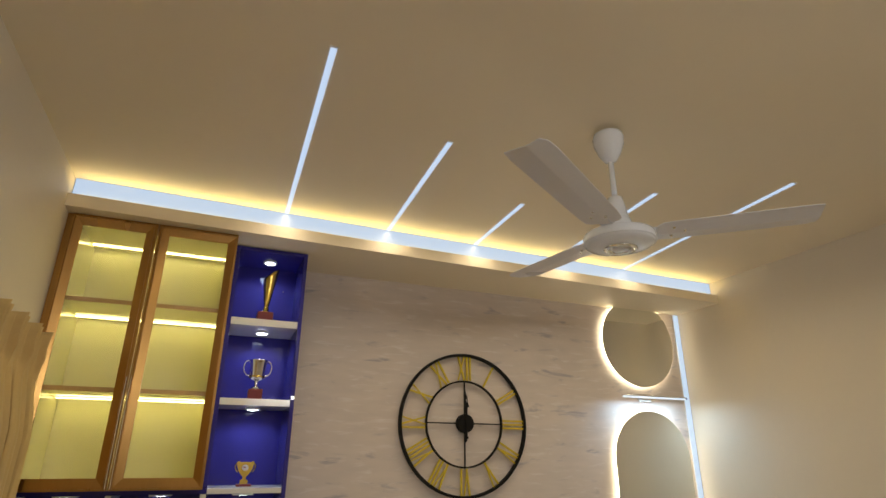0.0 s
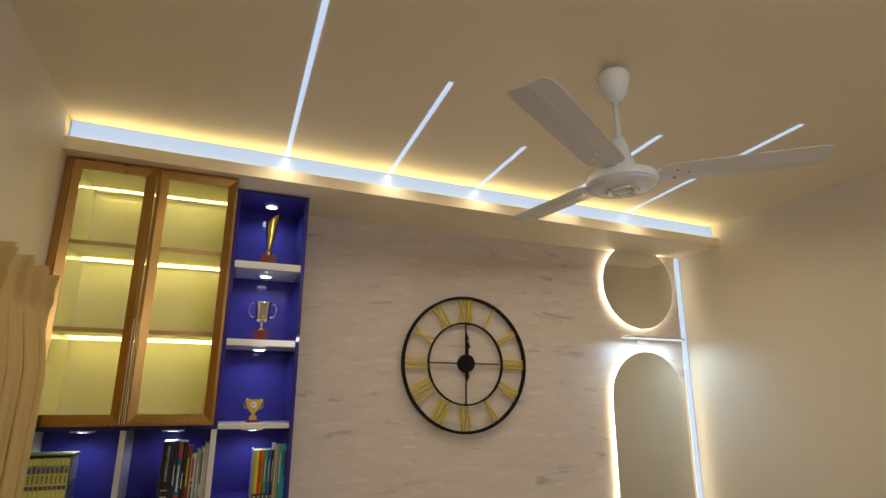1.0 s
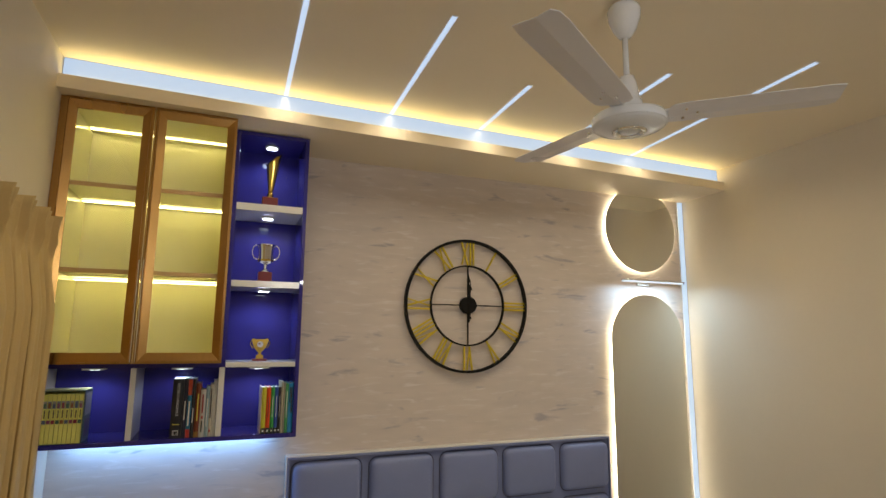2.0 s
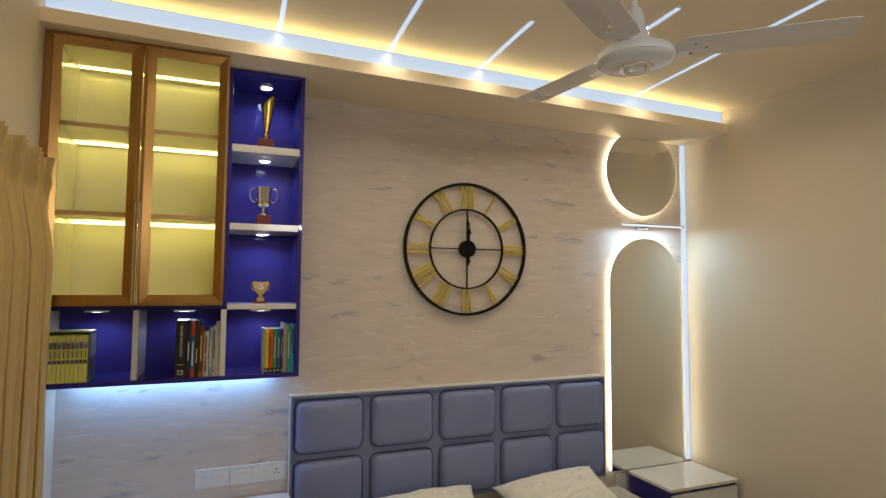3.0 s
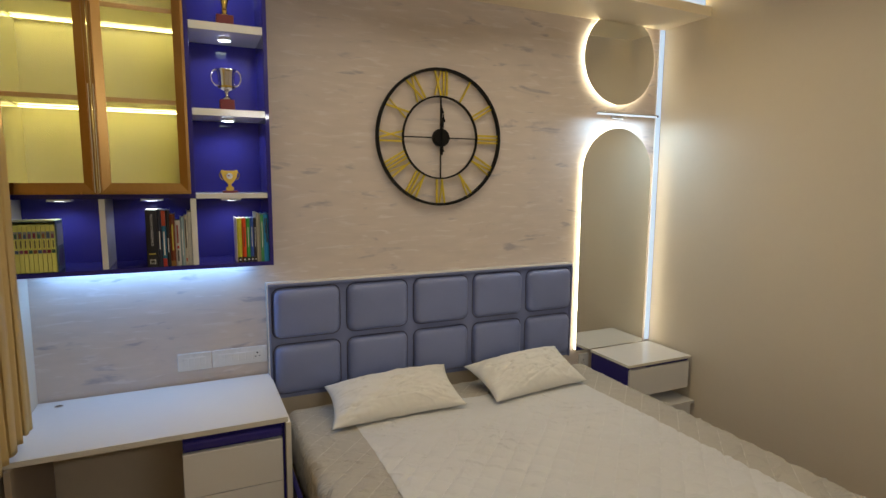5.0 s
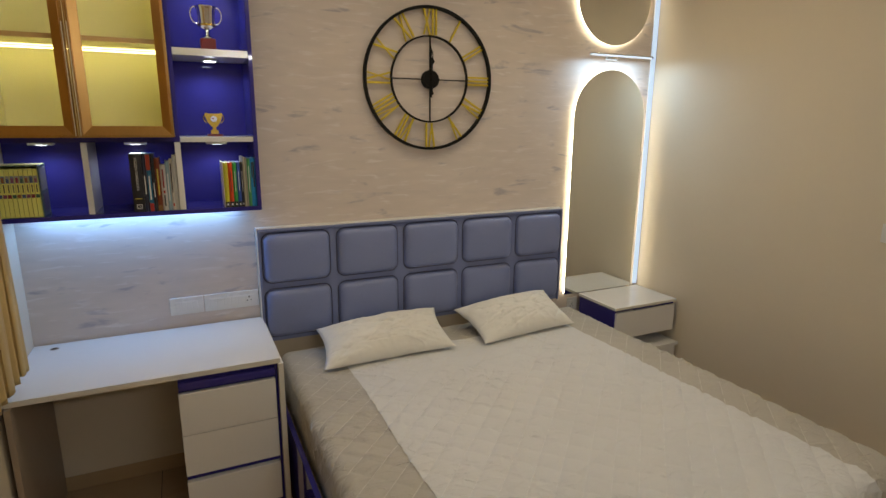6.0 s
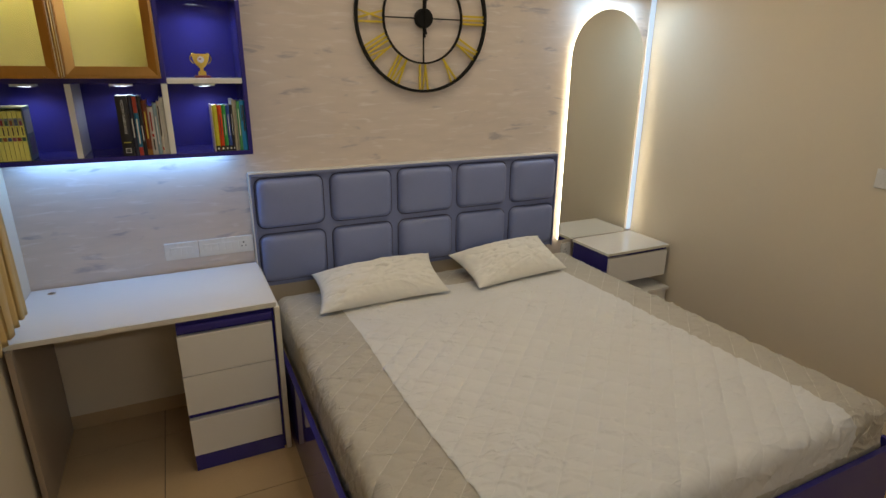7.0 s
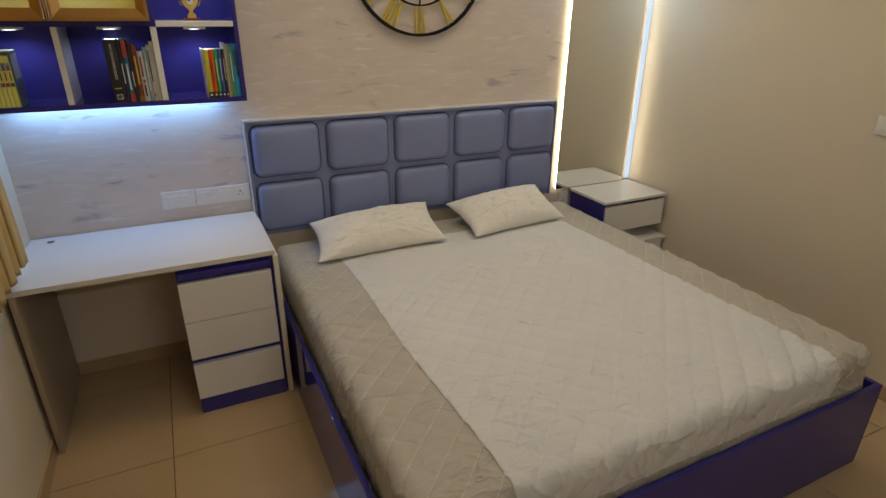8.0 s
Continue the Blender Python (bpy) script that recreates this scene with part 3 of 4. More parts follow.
def trophy_cup():
    x, y, z = -0.171, -0.240, 2.080
    t = thing("silver_cup", (x, y, z), "silver two-handled trophy cup on a red-brown base", "trophy", "trophies")
    part("base", box(x - 0.031, x + 0.031, y - 0.028, y + 0.028, z, z + 0.046, 0.003), MAHOGANY, t)
    part("foot", lathe(bmesh.new(), [(0.024, 0.046), (0.023, 0.052), (0.010, 0.060), (0.007, 0.072), (0.011, 0.080), (0.008, 0.086)], (x, y, z), 32), CHROME, t, smooth=True)
    part("cup", lathe(bmesh.new(), [(0.009, 0.084), (0.026, 0.092), (0.034, 0.108), (0.035, 0.130), (0.037, 0.155), (0.042, 0.172), (0.045, 0.178), (0.041, 0.178), (0.034, 0.150), (0.030, 0.11), (0.008, 0.098)], (x, y, z), 40), CHROME, t, smooth=True)
    part("band", lathe(bmesh.new(), [(0.0355, 0.098), (0.0375, 0.101), (0.0355, 0.106)], (x, y, z), 36, False), BRASS, t, "gold band", True)
    for s in (-1, 1):
        pts = []
        for k in range(19):
            a = -0.55 * math.pi + 1.25 * math.pi * k / 18
            pts.append((x + s * (0.038 + 0.022 * math.cos(a) + 0.006 * k / 18), y, z + 0.142 + 0.034 * math.sin(a)))
        part("handle", tube(bmesh.new(), pts, 0.0032, 8), CHROME, t, smooth=True)


def trophy_small():
    x, y, z = -0.168, -0.15, 1.709
    t = thing("small_gold_cup", (x, y, z), "small flat gold cup award on a dark base", "trophy", "trophies")
    part("base", box(x - 0.033, x + 0.033, y - 0.02, y + 0.02, z, z + 0.010, 0.002), MAHOGANY, t)
    half = [(0.017, 0.010), (0.017, 0.026), (0.008, 0.030), (0.007, 0.040), (0.017, 0.050), (0.027, 0.064), (0.034, 0.080), (0.038, 0.104), (0.026, 0.106), (0.024, 0.103)]
    outline = [(x + a, z + b) for a, b in half] + [(x - a, z + b) for a, b in reversed(half)]
    part("cup", prism_y(bmesh.new(), outline, y - 0.004, y + 0.004), BRASS, t)
    for side in (-1, 1):
        curl = [(x + side * (0.030 + 0.014 * math.sin(math.pi * k / 12)), y, z + 0.060 + 0.046 * k / 12) for k in range(13)]
        part("handle", tube(bmesh.new(), curl, 0.0028, 6), BRASS, t, smooth=True)
    disc = [(x + 0.014 * math.cos(a * math.pi / 12), z + 0.078 + 0.014 * math.sin(a * math.pi / 12)) for a in range(24)]
    part("badge", prism_y(bmesh.new(), disc, y - 0.0065, y - 0.0042), PLASTIC, t, "round printed badge")
    b2 = bmesh.new()
    add_box(b2, x - 0.008, x + 0.001, y - 0.0075, y - 0.0067, z + 0.078, z + 0.083)
    part("print", b2, mat("badge_red", (0.35, 0.06, 0.05), 0.5), t)


trophy_cone()
trophy_cup()
trophy_small()


def text_part(words, size, m, material, parent, label=""):
    curve = bpy.data.curves.new("title", "FONT")
    curve.body, curve.size, curve.align_x, curve.align_y, curve.extrude = words, size, "LEFT", "CENTER", 0.0002
    tmp = bpy.data.objects.new("title", curve)
    me = bpy.data.meshes.new_from_object(tmp)
    bpy.data.objects.remove(tmp)
    me.transform(Matrix.Translation(-origin_of(parent)) @ m)
    me.materials.append(material)
    ob = new("title", me)
    ob.parent = parent
    return tagged(ob, label)


PAGES = mat("paper_pages", (0.70, 0.66, 0.56), 0.8, vary=0.1, scale=3, stretch=(60, 1, 1))
INK_WHITE = mat("white_print", (0.75, 0.75, 0.73), 0.5)
INK_BLACK = mat("black_print", (0.03, 0.03, 0.03), 0.5)
INK_YELLOW = mat("yellow_print", (0.6, 0.5, 0.08), 0.5)
_covers = {}


def cover(colour):
    if colour not in _covers:
        _covers[colour] = mat("book_cover", colour, 0.32, vary=0.06, scale=20)
    return _covers[colour]


def book(x, w, h, d, colour, label, z, y=TY + 0.018, bands=(), title="", ink=None, bars=()):
    """A standing book: spine at y, growing back to y + d; x is its near left edge."""
    b = thing("book", (x + w / 2, y + d / 2, z), label, "book", "books on the shelf")
    c = cover(colour)
    t = 0.002
    bm = bmesh.new()
    add_box(bm, x, x + t, y, y + d, z, z + h, 0.0005)
    add_box(bm, x + w - t, x + w, y, y + d, z, z + h, 0.0005)
    n = 6
    prev = None
    for k in range(n + 1):
        a = k / n
        px = x + w * a
        py = y - 0.004 * math.sin(math.pi * a)
        col = [bm.verts.new(p) for p in ((px, py, z), (px, py, z + h), (px, py + 0.002, z + h), (px, py + 0.002, z))]
        if prev:
            for i in range(4):
                bm.faces.new((prev[i], prev[(i + 1) % 4], col[(i + 1) % 4], col[i]))
        prev = col
    cov = part("cover", bm, c, b)
    part("pages", box(x + t, x + w - t, y + 0.003, y + d - 0.004, z + 0.003, z + h - 0.004, 0), PAGES, b, "cream paper pages")
    for (z0, z1, col) in bands:
        part("spine_band", box(x + 0.0008, x + w - 0.0008, y - 0.0052, y - 0.0015, z + z0 * h, z + z1 * h, 0.0004), cover(col), b)
    for (x0, x1, z0, z1, inkm) in bars:
        part("print", box(x + x0 * w, x + x1 * w, y - 0.0058, y - 0.003, z + z0 * h, z + z1 * h, 0), inkm, b)
    if title:
        m = Matrix.Translation((x + w * 0.52, y - 0.0056, z + h * 0.93)) @ Matrix.Rotation(radians(90), 4, "X") @ Matrix.Rotation(radians(-90), 4, "Z")
        text_part(title, min(w * 0.62, 0.0135), m, ink, b)
    return b


Z_ROW = 1.3915
# boxed set of slim yellow volumes
def boxed_set():
    x0, x1, y0, y1, z0, h = -1.008, -0.846, TY + 0.008, TY + 0.143, Z_ROW, 0.205
    s = thing("boxed_book_set", ((x0 + x1) / 2, (y0 + y1) / 2, z0), "boxed set of slim yellow storybooks in a slipcase", "book set")
    case = bmesh.new()
    add_box(case, x0, x0 + 0.003, y0 + 0.004, y1, z0, z0 + h, 0.0006)
    add_box(case, x1 - 0.003, x1, y0 + 0.004, y1, z0, z0 + h, 0.0006)
    add_box(case, x0, x1, y0 + 0.004, y1, z0 + h, z0 + h + 0.003, 0.0006)
    add_box(case, x0, x1, y1, y1 + 0.003, z0, z0 + h, 0.0006)
    part("slipcase", case, cover((0.10, 0.16, 0.13)), s, "dark green slipcase")
    part("case_picture", box(x1 + 0.0002, x1 + 0.0012, y0 + 0.03, y1 - 0.02, z0 + 0.02, z0 + 0.09, 0), cover((0.13, 0.10, 0.12)), s)
    part("case_label", box(x1 + 0.0002, x1 + 0.0012, y0 + 0.02, y1 - 0.01, z0 + 0.105, z0 + 0.195, 0), cover((0.45, 0.47, 0.42)), s)
    part("case_top", box(x0 + 0.002, x1 - 0.001, y0 + 0.006, y1, z0 + h + 0.0032, z0 + h + 0.0045, 0), cover((0.62, 0.55, 0.22)), s)
    tones = ((0.30, 0.05, 0.06), (0.08, 0.16, 0.10), (0.35, 0.14, 0.05), (0.10, 0.14, 0.24), (0.30, 0.10, 0.16))
    n = 10
    w = (x1 - x0 - 0.008) / n
    for k in range(n):
        bx = x0 + 0.004 + k * w
        v = part("volume", box(bx + 0.0005, bx + w - 0.0008, y0 + 0.0006 * (k % 3), y1 - 0.004, z0 + 0.001, z0 + h - 0.008 - 0.002 * (k % 2), 0.0012), cover((0.88, 0.84, 0.22)), s, "slim yellow volume")
        part("spine_picture", box(bx + 0.0015, bx + w - 0.0018, y0 - 0.0008, y0 + 0.002, z0 + h * 0.68, z0 + h * 0.82, 0), cover((0.42, 0.40, 0.36) if k % 2 else (0.24, 0.30, 0.34)), v)
        part("spine_figure", box(bx + 0.003, bx + w - 0.004, y0 - 0.0014, y0 + 0.002, z0 + h * 0.69, z0 + h * (0.77 + 0.01 * (k % 3)), 0), cover(tones[k % 5]), v)
        part("spine_badge", box(bx + 0.0015, bx + w - 0.0018, y0 - 0.0008, y0 + 0.002, z0 + h * 0.39, z0 + h * 0.46, 0), cover(tones[(k + 2) % 5]), v)
        part("print", box(bx + w * 0.4, bx + w * 0.62, y0 - 0.0008, y0 + 0.002, z0 + h * 0.50, z0 + h * 0.65, 0), INK_BLACK, v)


boxed_set()

# middle row of books
book(-0.524, 0.044, 0.248, 0.17, (0.02, 0.02, 0.025), "thick black hardback book with white lettering", Z_ROW, title="FROZEN TURBULENCE", ink=INK_WHITE, bars=((0.2, 0.8, 0.22, 0.235, INK_YELLOW), (0.25, 0.75, 0.05, 0.13, INK_WHITE), (0.31, 0.69, 0.06, 0.12, INK_BLACK)))
book(-0.479, 0.016, 0.249, 0.16, (0.025, 0.03, 0.06), "dark navy paperback book standing on the blue shelf", Z_ROW, bars=((0.35, 0.6, 0.3, 0.62, INK_WHITE),))
book(-0.4625, 0.017, 0.247, 0.16, (0.02, 0.17, 0.32), "blue and red paperback book standing on the blue shelf", Z_ROW, bands=((0.72, 0.99, (0.50, 0.07, 0.03)), (0.0, 0.14, (0.50, 0.05, 0.04))), bars=((0.3, 0.65, 0.2, 0.62, INK_WHITE),))
book(-0.445, 0.014, 0.246, 0.15, (0.03, 0.03, 0.035), "slim black paperback book standing on the blue shelf", Z_ROW, bars=((0.35, 0.6, 0.25, 0.5, INK_WHITE),))
book(-0.4305, 0.020, 0.228, 0.15, (0.20, 0.045, 0.02), "brown-red paperback book standing on the blue shelf", Z_ROW, bands=((0.0, 0.1, (0.30, 0.16, 0.04)),), bars=((0.35, 0.65, 0.3, 0.8, INK_YELLOW),))
book(-0.410, 0.020, 0.200, 0.13, (0.62, 0.60, 0.57), "white paperback book with red lettering", Z_ROW, bars=((0.32, 0.62, 0.5, 0.9, cover((0.30, 0.04, 0.04))), (0.3, 0.7, 0.38, 0.44, cover((0.42, 0.03, 0.03))), (0.35, 0.62, 0.1, 0.34, INK_BLACK)))
book(-0.3895, 0.016, 0.215, 0.13, (0.30, 0.42, 0.48), "pale blue paperback book standing on the blue shelf", Z_ROW, bars=((0.35, 0.6, 0.2, 0.75, INK_WHITE),))
book(-0.373, 0.012, 0.222, 0.13, (0.62, 0.58, 0.50), "cream paperback book with black lettering", Z_ROW, bars=((0.3, 0.65, 0.35, 0.92, INK_BLACK), (0.3, 0.7, 0.08, 0.14, cover((0.5, 0.05, 0.03)))))
book(-0.3605, 0.0165, 0.238, 0.15, (0.58, 0.57, 0.53), "off-white paperback book with grey title", Z_ROW, title="LEAN IN", ink=cover((0.35, 0.35, 0.33)))

# right row of books
rows = ((-0.158, 0.004, 0.205, (0.66, 0.55, 0.50), "thin pale booklet standing on the blue shelf"), (-0.153, 0.019, 0.203, (0.60, 0.58, 0.05), "yellow-green paperback book standing on the blue shelf"),
        (-0.133, 0.018, 0.203, (0.72, 0.08, 0.02), "orange-red paperback book standing on the blue shelf"), (-0.114, 0.016, 0.203, (0.05, 0.34, 0.08), "green paperback book standing on the blue shelf"),
        (-0.097, 0.015, 0.203, (0.04, 0.10, 0.42), "blue paperback book standing on the blue shelf"), (-0.081, 0.012, 0.203, (0.03, 0.03, 0.04), "black paperback book standing on the blue shelf"))
for i, (x, w, h, col, lab) in enumerate(rows):
    book(x, w, h, 0.13, col, lab, Z_ROW, bands=(((0.0, 0.12, (0.02, 0.02, 0.02)),) if i else ()), bars=(((0.42, 0.58, 0.35, 0.8, INK_WHITE if i > 2 else INK_YELLOW if i == 1 else INK_BLACK), (0.3, 0.7, 0.04, 0.08, INK_WHITE)) if i else ()))
book(-0.0685, 0.009, 0.226, 0.15, (0.50, 0.46, 0.36), "slim beige paperback book standing on the blue shelf", Z_ROW)
book(-0.0590, 0.008, 0.222, 0.15, (0.36, 0.34, 0.27), "slim grey-beige paperback book standing on the blue shelf", Z_ROW)
book(-0.0505, 0.014, 0.218, 0.15, (0.08, 0.34, 0.14), "slim light green paperback book standing on the blue shelf", Z_ROW, bars=((0.35, 0.6, 0.3, 0.85, INK_WHITE),))
book(-0.0360, 0.020, 0.220, 0.15, (0.03, 0.30, 0.66), "bright blue paperback book standing on the blue shelf", Z_ROW, bars=((0.5, 0.8, 0.4, 0.92, INK_BLACK), (0.2, 0.4, 0.6, 0.92, INK_BLACK)))

# ---------------------------------------------------------------- wall clock
def wall_clock():
    cx, cz, y = 0.985, 2.014, -0.024
    R, r = 0.381, 0.231
    c = thing("wall_clock", (cx, y, cz), "large black iron ring wall clock with gold roman numerals", "clock")

    def ring(rad, half_w, y0, y1):
        bm = bmesh.new()
        n = 96
        loops = []
        for rr, yy in ((rad - half_w, y0), (rad + half_w, y0), (rad + half_w, y1), (rad - half_w, y1)):
            loops.append([bm.verts.new((cx + rr * math.cos(2 * math.pi * k / n), yy, cz + rr * math.sin(2 * math.pi * k / n))) for k in range(n)])
        for i in range(4):
            a, b = loops[i], loops[(i + 1) % 4]
            for k in range(n):
                bm.faces.new((a[k], a[(k + 1) % n], b[(k + 1) % n], b[k]))
        return bm

    part("outer_ring", ring(R, 0.0075, -0.034, -0.012), BLACK_METAL, c)
    part("inner_ring", ring(r, 0.0045, -0.030, -0.014), BLACK_METAL, c)
    glyphs = {1: "I", 2: "II", 3: "III", 4: "IV", 5: "V", 6: "VI", 7: "VII", 8: "VIII", 9: "IX", 10: "X", 11: "XI", 12: "XII"}
    width = {"I": 0.020, "V": 0.046, "X": 0.052}
    inner, outer = r + 0.006, R - 0.009
    for hour, word in glyphs.items():
        a = radians(90 - 30 * hour)
        out = Vector((math.cos(a), math.sin(a)))
        side = Vector((math.sin(a), -math.cos(a)))
        total = sum(width[ch] for ch in word)
        at = -total / 2
        bm = bmesh.new()

        def place(s, radial):
            p = Vector((cx, cz)) + out * radial + side * s
            return (p.x, p.y)

        for ch in word:
            w = width[ch]
            mid = at + w / 2
            if ch == "I":
                bar(bm, place(mid, inner), place(mid, outer), 0.010, -0.027, -0.019)
            elif ch == "V":
                bar(bm, place(mid + 0.002, inner), place(mid - w * 0.36, outer), 0.010, -0.027, -0.019)
                bar(bm, place(mid - 0.002, inner), place(mid + w * 0.36, outer), 0.007, -0.028, -0.020)
            else:
                bar(bm, place(mid - w * 0.36, inner), place(mid + w * 0.36, outer), 0.007, -0.027, -0.019)
                bar(bm, place(mid + w * 0.36, inner), place(mid - w * 0.36, outer), 0.010, -0.028, -0.020)
            at += w
        part("numeral", bm, GOLD, c, "gold roman numeral")
    for p, q in (((cx - r, cz), (cx - 0.04, cz)), ((cx + 0.04, cz), (cx + r, cz)), ((cx, cz - r), (cx, cz - 0.04)), ((cx, cz + 0.04), (cx, cz + r))):
        part("spoke", bar(bmesh.new(), p, q, 0.0065, -0.026, -0.018), BLACK_METAL, c)
    hub = bmesh.new()
    lathe(hub, [(0.05, -0.012), (0.05, 0.016), (0.045, 0.020), (0.004, 0.020)], (0, 0, 0), 48)
    bmesh.ops.transform(hub, matrix=Matrix.Translation((cx, -0.022, cz)) @ Matrix.Rotation(radians(90), 4, "X"), verts=hub.verts)
    part("hub", hub, BLACK_METAL, c)

    def hand(length, tail, ang, w, y0, spade_at, nm):
        bm = bmesh.new()
        u = Vector((math.sin(radians(ang)), math.cos(radians(ang))))
        n = Vector((u.y, -u.x))
        o = Vector((cx, cz))
        pts = [o - u * tail - n * w * 0.5, o + u * length * spade_at - n * w * 0.6, o + u * length * (spade_at + 0.08) - n * w * 1.9, o + u * length * (spade_at + 0.2) - n * w * 0.5, o + u * length,
               o + u * length * (spade_at + 0.2) + n * w * 0.5, o + u * length * (spade_at + 0.08) + n * w * 1.9, o + u * length * spade_at + n * w * 0.6, o - u * tail + n * w * 0.5]
        prism_y(bm, pts, y0 - 0.003, y0)
        disc = [o - u * (tail + 0.006) + Vector((math.cos(k * math.pi / 8), math.sin(k * math.pi / 8))) * w * 1.3 for k in range(16)]
        prism_y(bm, disc, y0 - 0.003, y0)
        part(nm, bm, BLACK_METAL, c)

    hand(0.205, 0.07, -2.5, 0.006, -0.047, 0.62, "minute_hand")
    hand(0.150, 0.085, 3, 0.007, -0.0435, 0.55, "hour_hand")


wall_clock()

# ---------------------------------------------------------------- mirrors with light behind
MY = -0.030


def capsule(cx, hw, z0, z1, inset, n=28):
    """Upright outline with a round top; z0 is the flat bottom."""
    w = hw - inset
    pts = [(cx + w, z0 + inset), ]
    top = z1 - hw
    for k in range(n + 1):
        a = math.pi * k / n
        pts.append((cx + w * math.cos(a), top + w * math.sin(a)))
    pts.append((cx - w, z0 + inset))
    return pts


def arch_mirror():
    cx, hw, z0, z1 = 2.293, 0.295, 0.625, 2.122
    m = thing("arched_mirror", (cx, 0, z0), "tall round-topped wall mirror with warm light glowing behind", "mirror", "backlit mirrors")
    glass = part("mirror_glass", prism_y(bmesh.new(), capsule(cx, hw, z0, z1, 0.0), MY, MY + 0.005), MIRROR, m, "silvered mirror glass")
    part("backing", prism_y(bmesh.new(), capsule(cx, hw, z0, z1, 0.035), MY + 0.0055, -0.002), PLY, m)
    pts = [(x, -0.014, z) for x, z in capsule(cx, hw, z0, z1, 0.007)]
    part("led_tape", tube(bmesh.new(), pts, 0.005, 6), LED_HALO, m, "glowing warm white light strip")


def round_mirror():
    cx, cz, R = 2.275, 2.568, 0.294
    top = SOFF_Z - 0.003
    m = thing("round_mirror", (cx, 0, cz), "round wall mirror cut flat at the ledge, glowing light behind", "mirror", "backlit mirrors")

    def arc(rad, top_z):
        s = math.asin(min(1, (top_z - cz) / rad))
        n = 60
        return [(cx + rad * math.cos(a), cz + rad * math.sin(a)) for a in [math.pi - s + (math.pi + 2 * s) * k / n for k in range(n + 1)]]

    part("mirror_glass", prism_y(bmesh.new(), arc(R, top), MY, MY + 0.005), MIRROR, m, "silvered mirror glass")
    part("backing", prism_y(bmesh.new(), arc(R - 0.035, top - 0.002), MY + 0.0055, -0.002), PLY, m)
    part("led_tape", tube(bmesh.new(), [(x, -0.014, z) for x, z in arc(R - 0.007, top - 0.004)], 0.005, 6), LED_HALO, m, "glowing warm white light strip")


arch_mirror()
round_mirror()


def picture_light():
    x0, x1, y, z = 2.028, 2.53, -0.115, 2.202
    p = thing("mirror_light", ((x0 + x1) / 2, y, z), "slim chrome bar light above the arched mirror", "wall light")
    part("bar", box(x0, x1, y - 0.010, y + 0.010, z + 0.0005, z + 0.009, 0.002), CHROME, p)
    part("diffuser", box(x0 + 0.004, x1 - 0.004, y - 0.0105, y + 0.0085, z - 0.008, z, 0.001), LED_BAR, p, "glowing white diffuser")
    part("end_cap", box(x1, x1 + 0.008, y - 0.009, y + 0.009, z - 0.006, z + 0.007, 0.001), BLACK_METAL, p)
    part("wall_plate", box(2.235, 2.335, -0.016, -0.001, z - 0.022, z + 0.028, 0.003), CHROME, p)
    part("arm", box(2.27, 2.30, y + 0.010, -0.016, z + 0.001, z + 0.008, 0.001), CHROME, p)


picture_light()


def corner_glow():
    """Upright strip added as mirror glow where the mirror wall meets the side wall."""
    c = thing("corner_glow_strip", (XR - 0.02, -0.01, 0.63), "upright glowing strip, added as the mirror backlight glow in the wall corner", "wall light")
    # profile and diffuser are made up; they carry the mirrors' glow in the gap
    part("profile", box(XR - 0.048, XR - 0.004, -0.006, -0.001, 0.626, SOFF_Z - 0.002, 0.0005), PLASTIC, c)
    part("diffuser", box(XR - 0.046, XR - 0.006, -0.011, -0.0062, 0.628, SOFF_Z - 0.004, 0.001), CORNER_GLOW, c, "glowing white diffuser")


corner_glow()
area("mirror_bar_lamp", 0.48, 0.012, pose(2.279, -0.115, 2.191), 2.5, (0.50, 0.74, 1.0))

# ---------------------------------------------------------------- bed
BX0, BX1, BY1, RAIL = 0.030, 2.105, -2.135, 0.375


def bed():
    b = thing("box_bed", (1.07, -1.1, Z0), "glossy dark blue laminate box bed base", "bed")
    part("side_rail", box(BX0, BX0 + 0.022, BY1 + 0.0225, -0.062, Z0 + 0.002, RAIL, 0.002), BLUE, b)
    part("side_rail", box(BX1 - 0.022, BX1, BY1 + 0.0225, -0.062, Z0 + 0.002, RAIL, 0.002), BLUE, b)
    part("foot_rail", box(BX0, BX1, BY1, BY1 + 0.022, Z0 + 0.002, RAIL, 0.002), BLUE, b)
    part("slat_board", box(BX0 + 0.0225, BX1 - 0.0225, BY1 + 0.0225, -0.062, 0.27, 0.288, 0.001), PLY, b)


bed()
MX0, MX1, MY0, MY1, MZ = 0.076, 2.044, -0.075, -2.100, 0.550
RM = 0.052


QX, QY = 0.126, 0.126  # the diamonds' two diagonals


def quilt(u, v, a):
    p, q = u / QX + v / QY, u / QX - v / QY
    return a * abs(math.sin(math.pi * q)) ** 0.5 * (0.5 + 0.5 * abs(math.sin(math.pi * p)) ** 0.6)


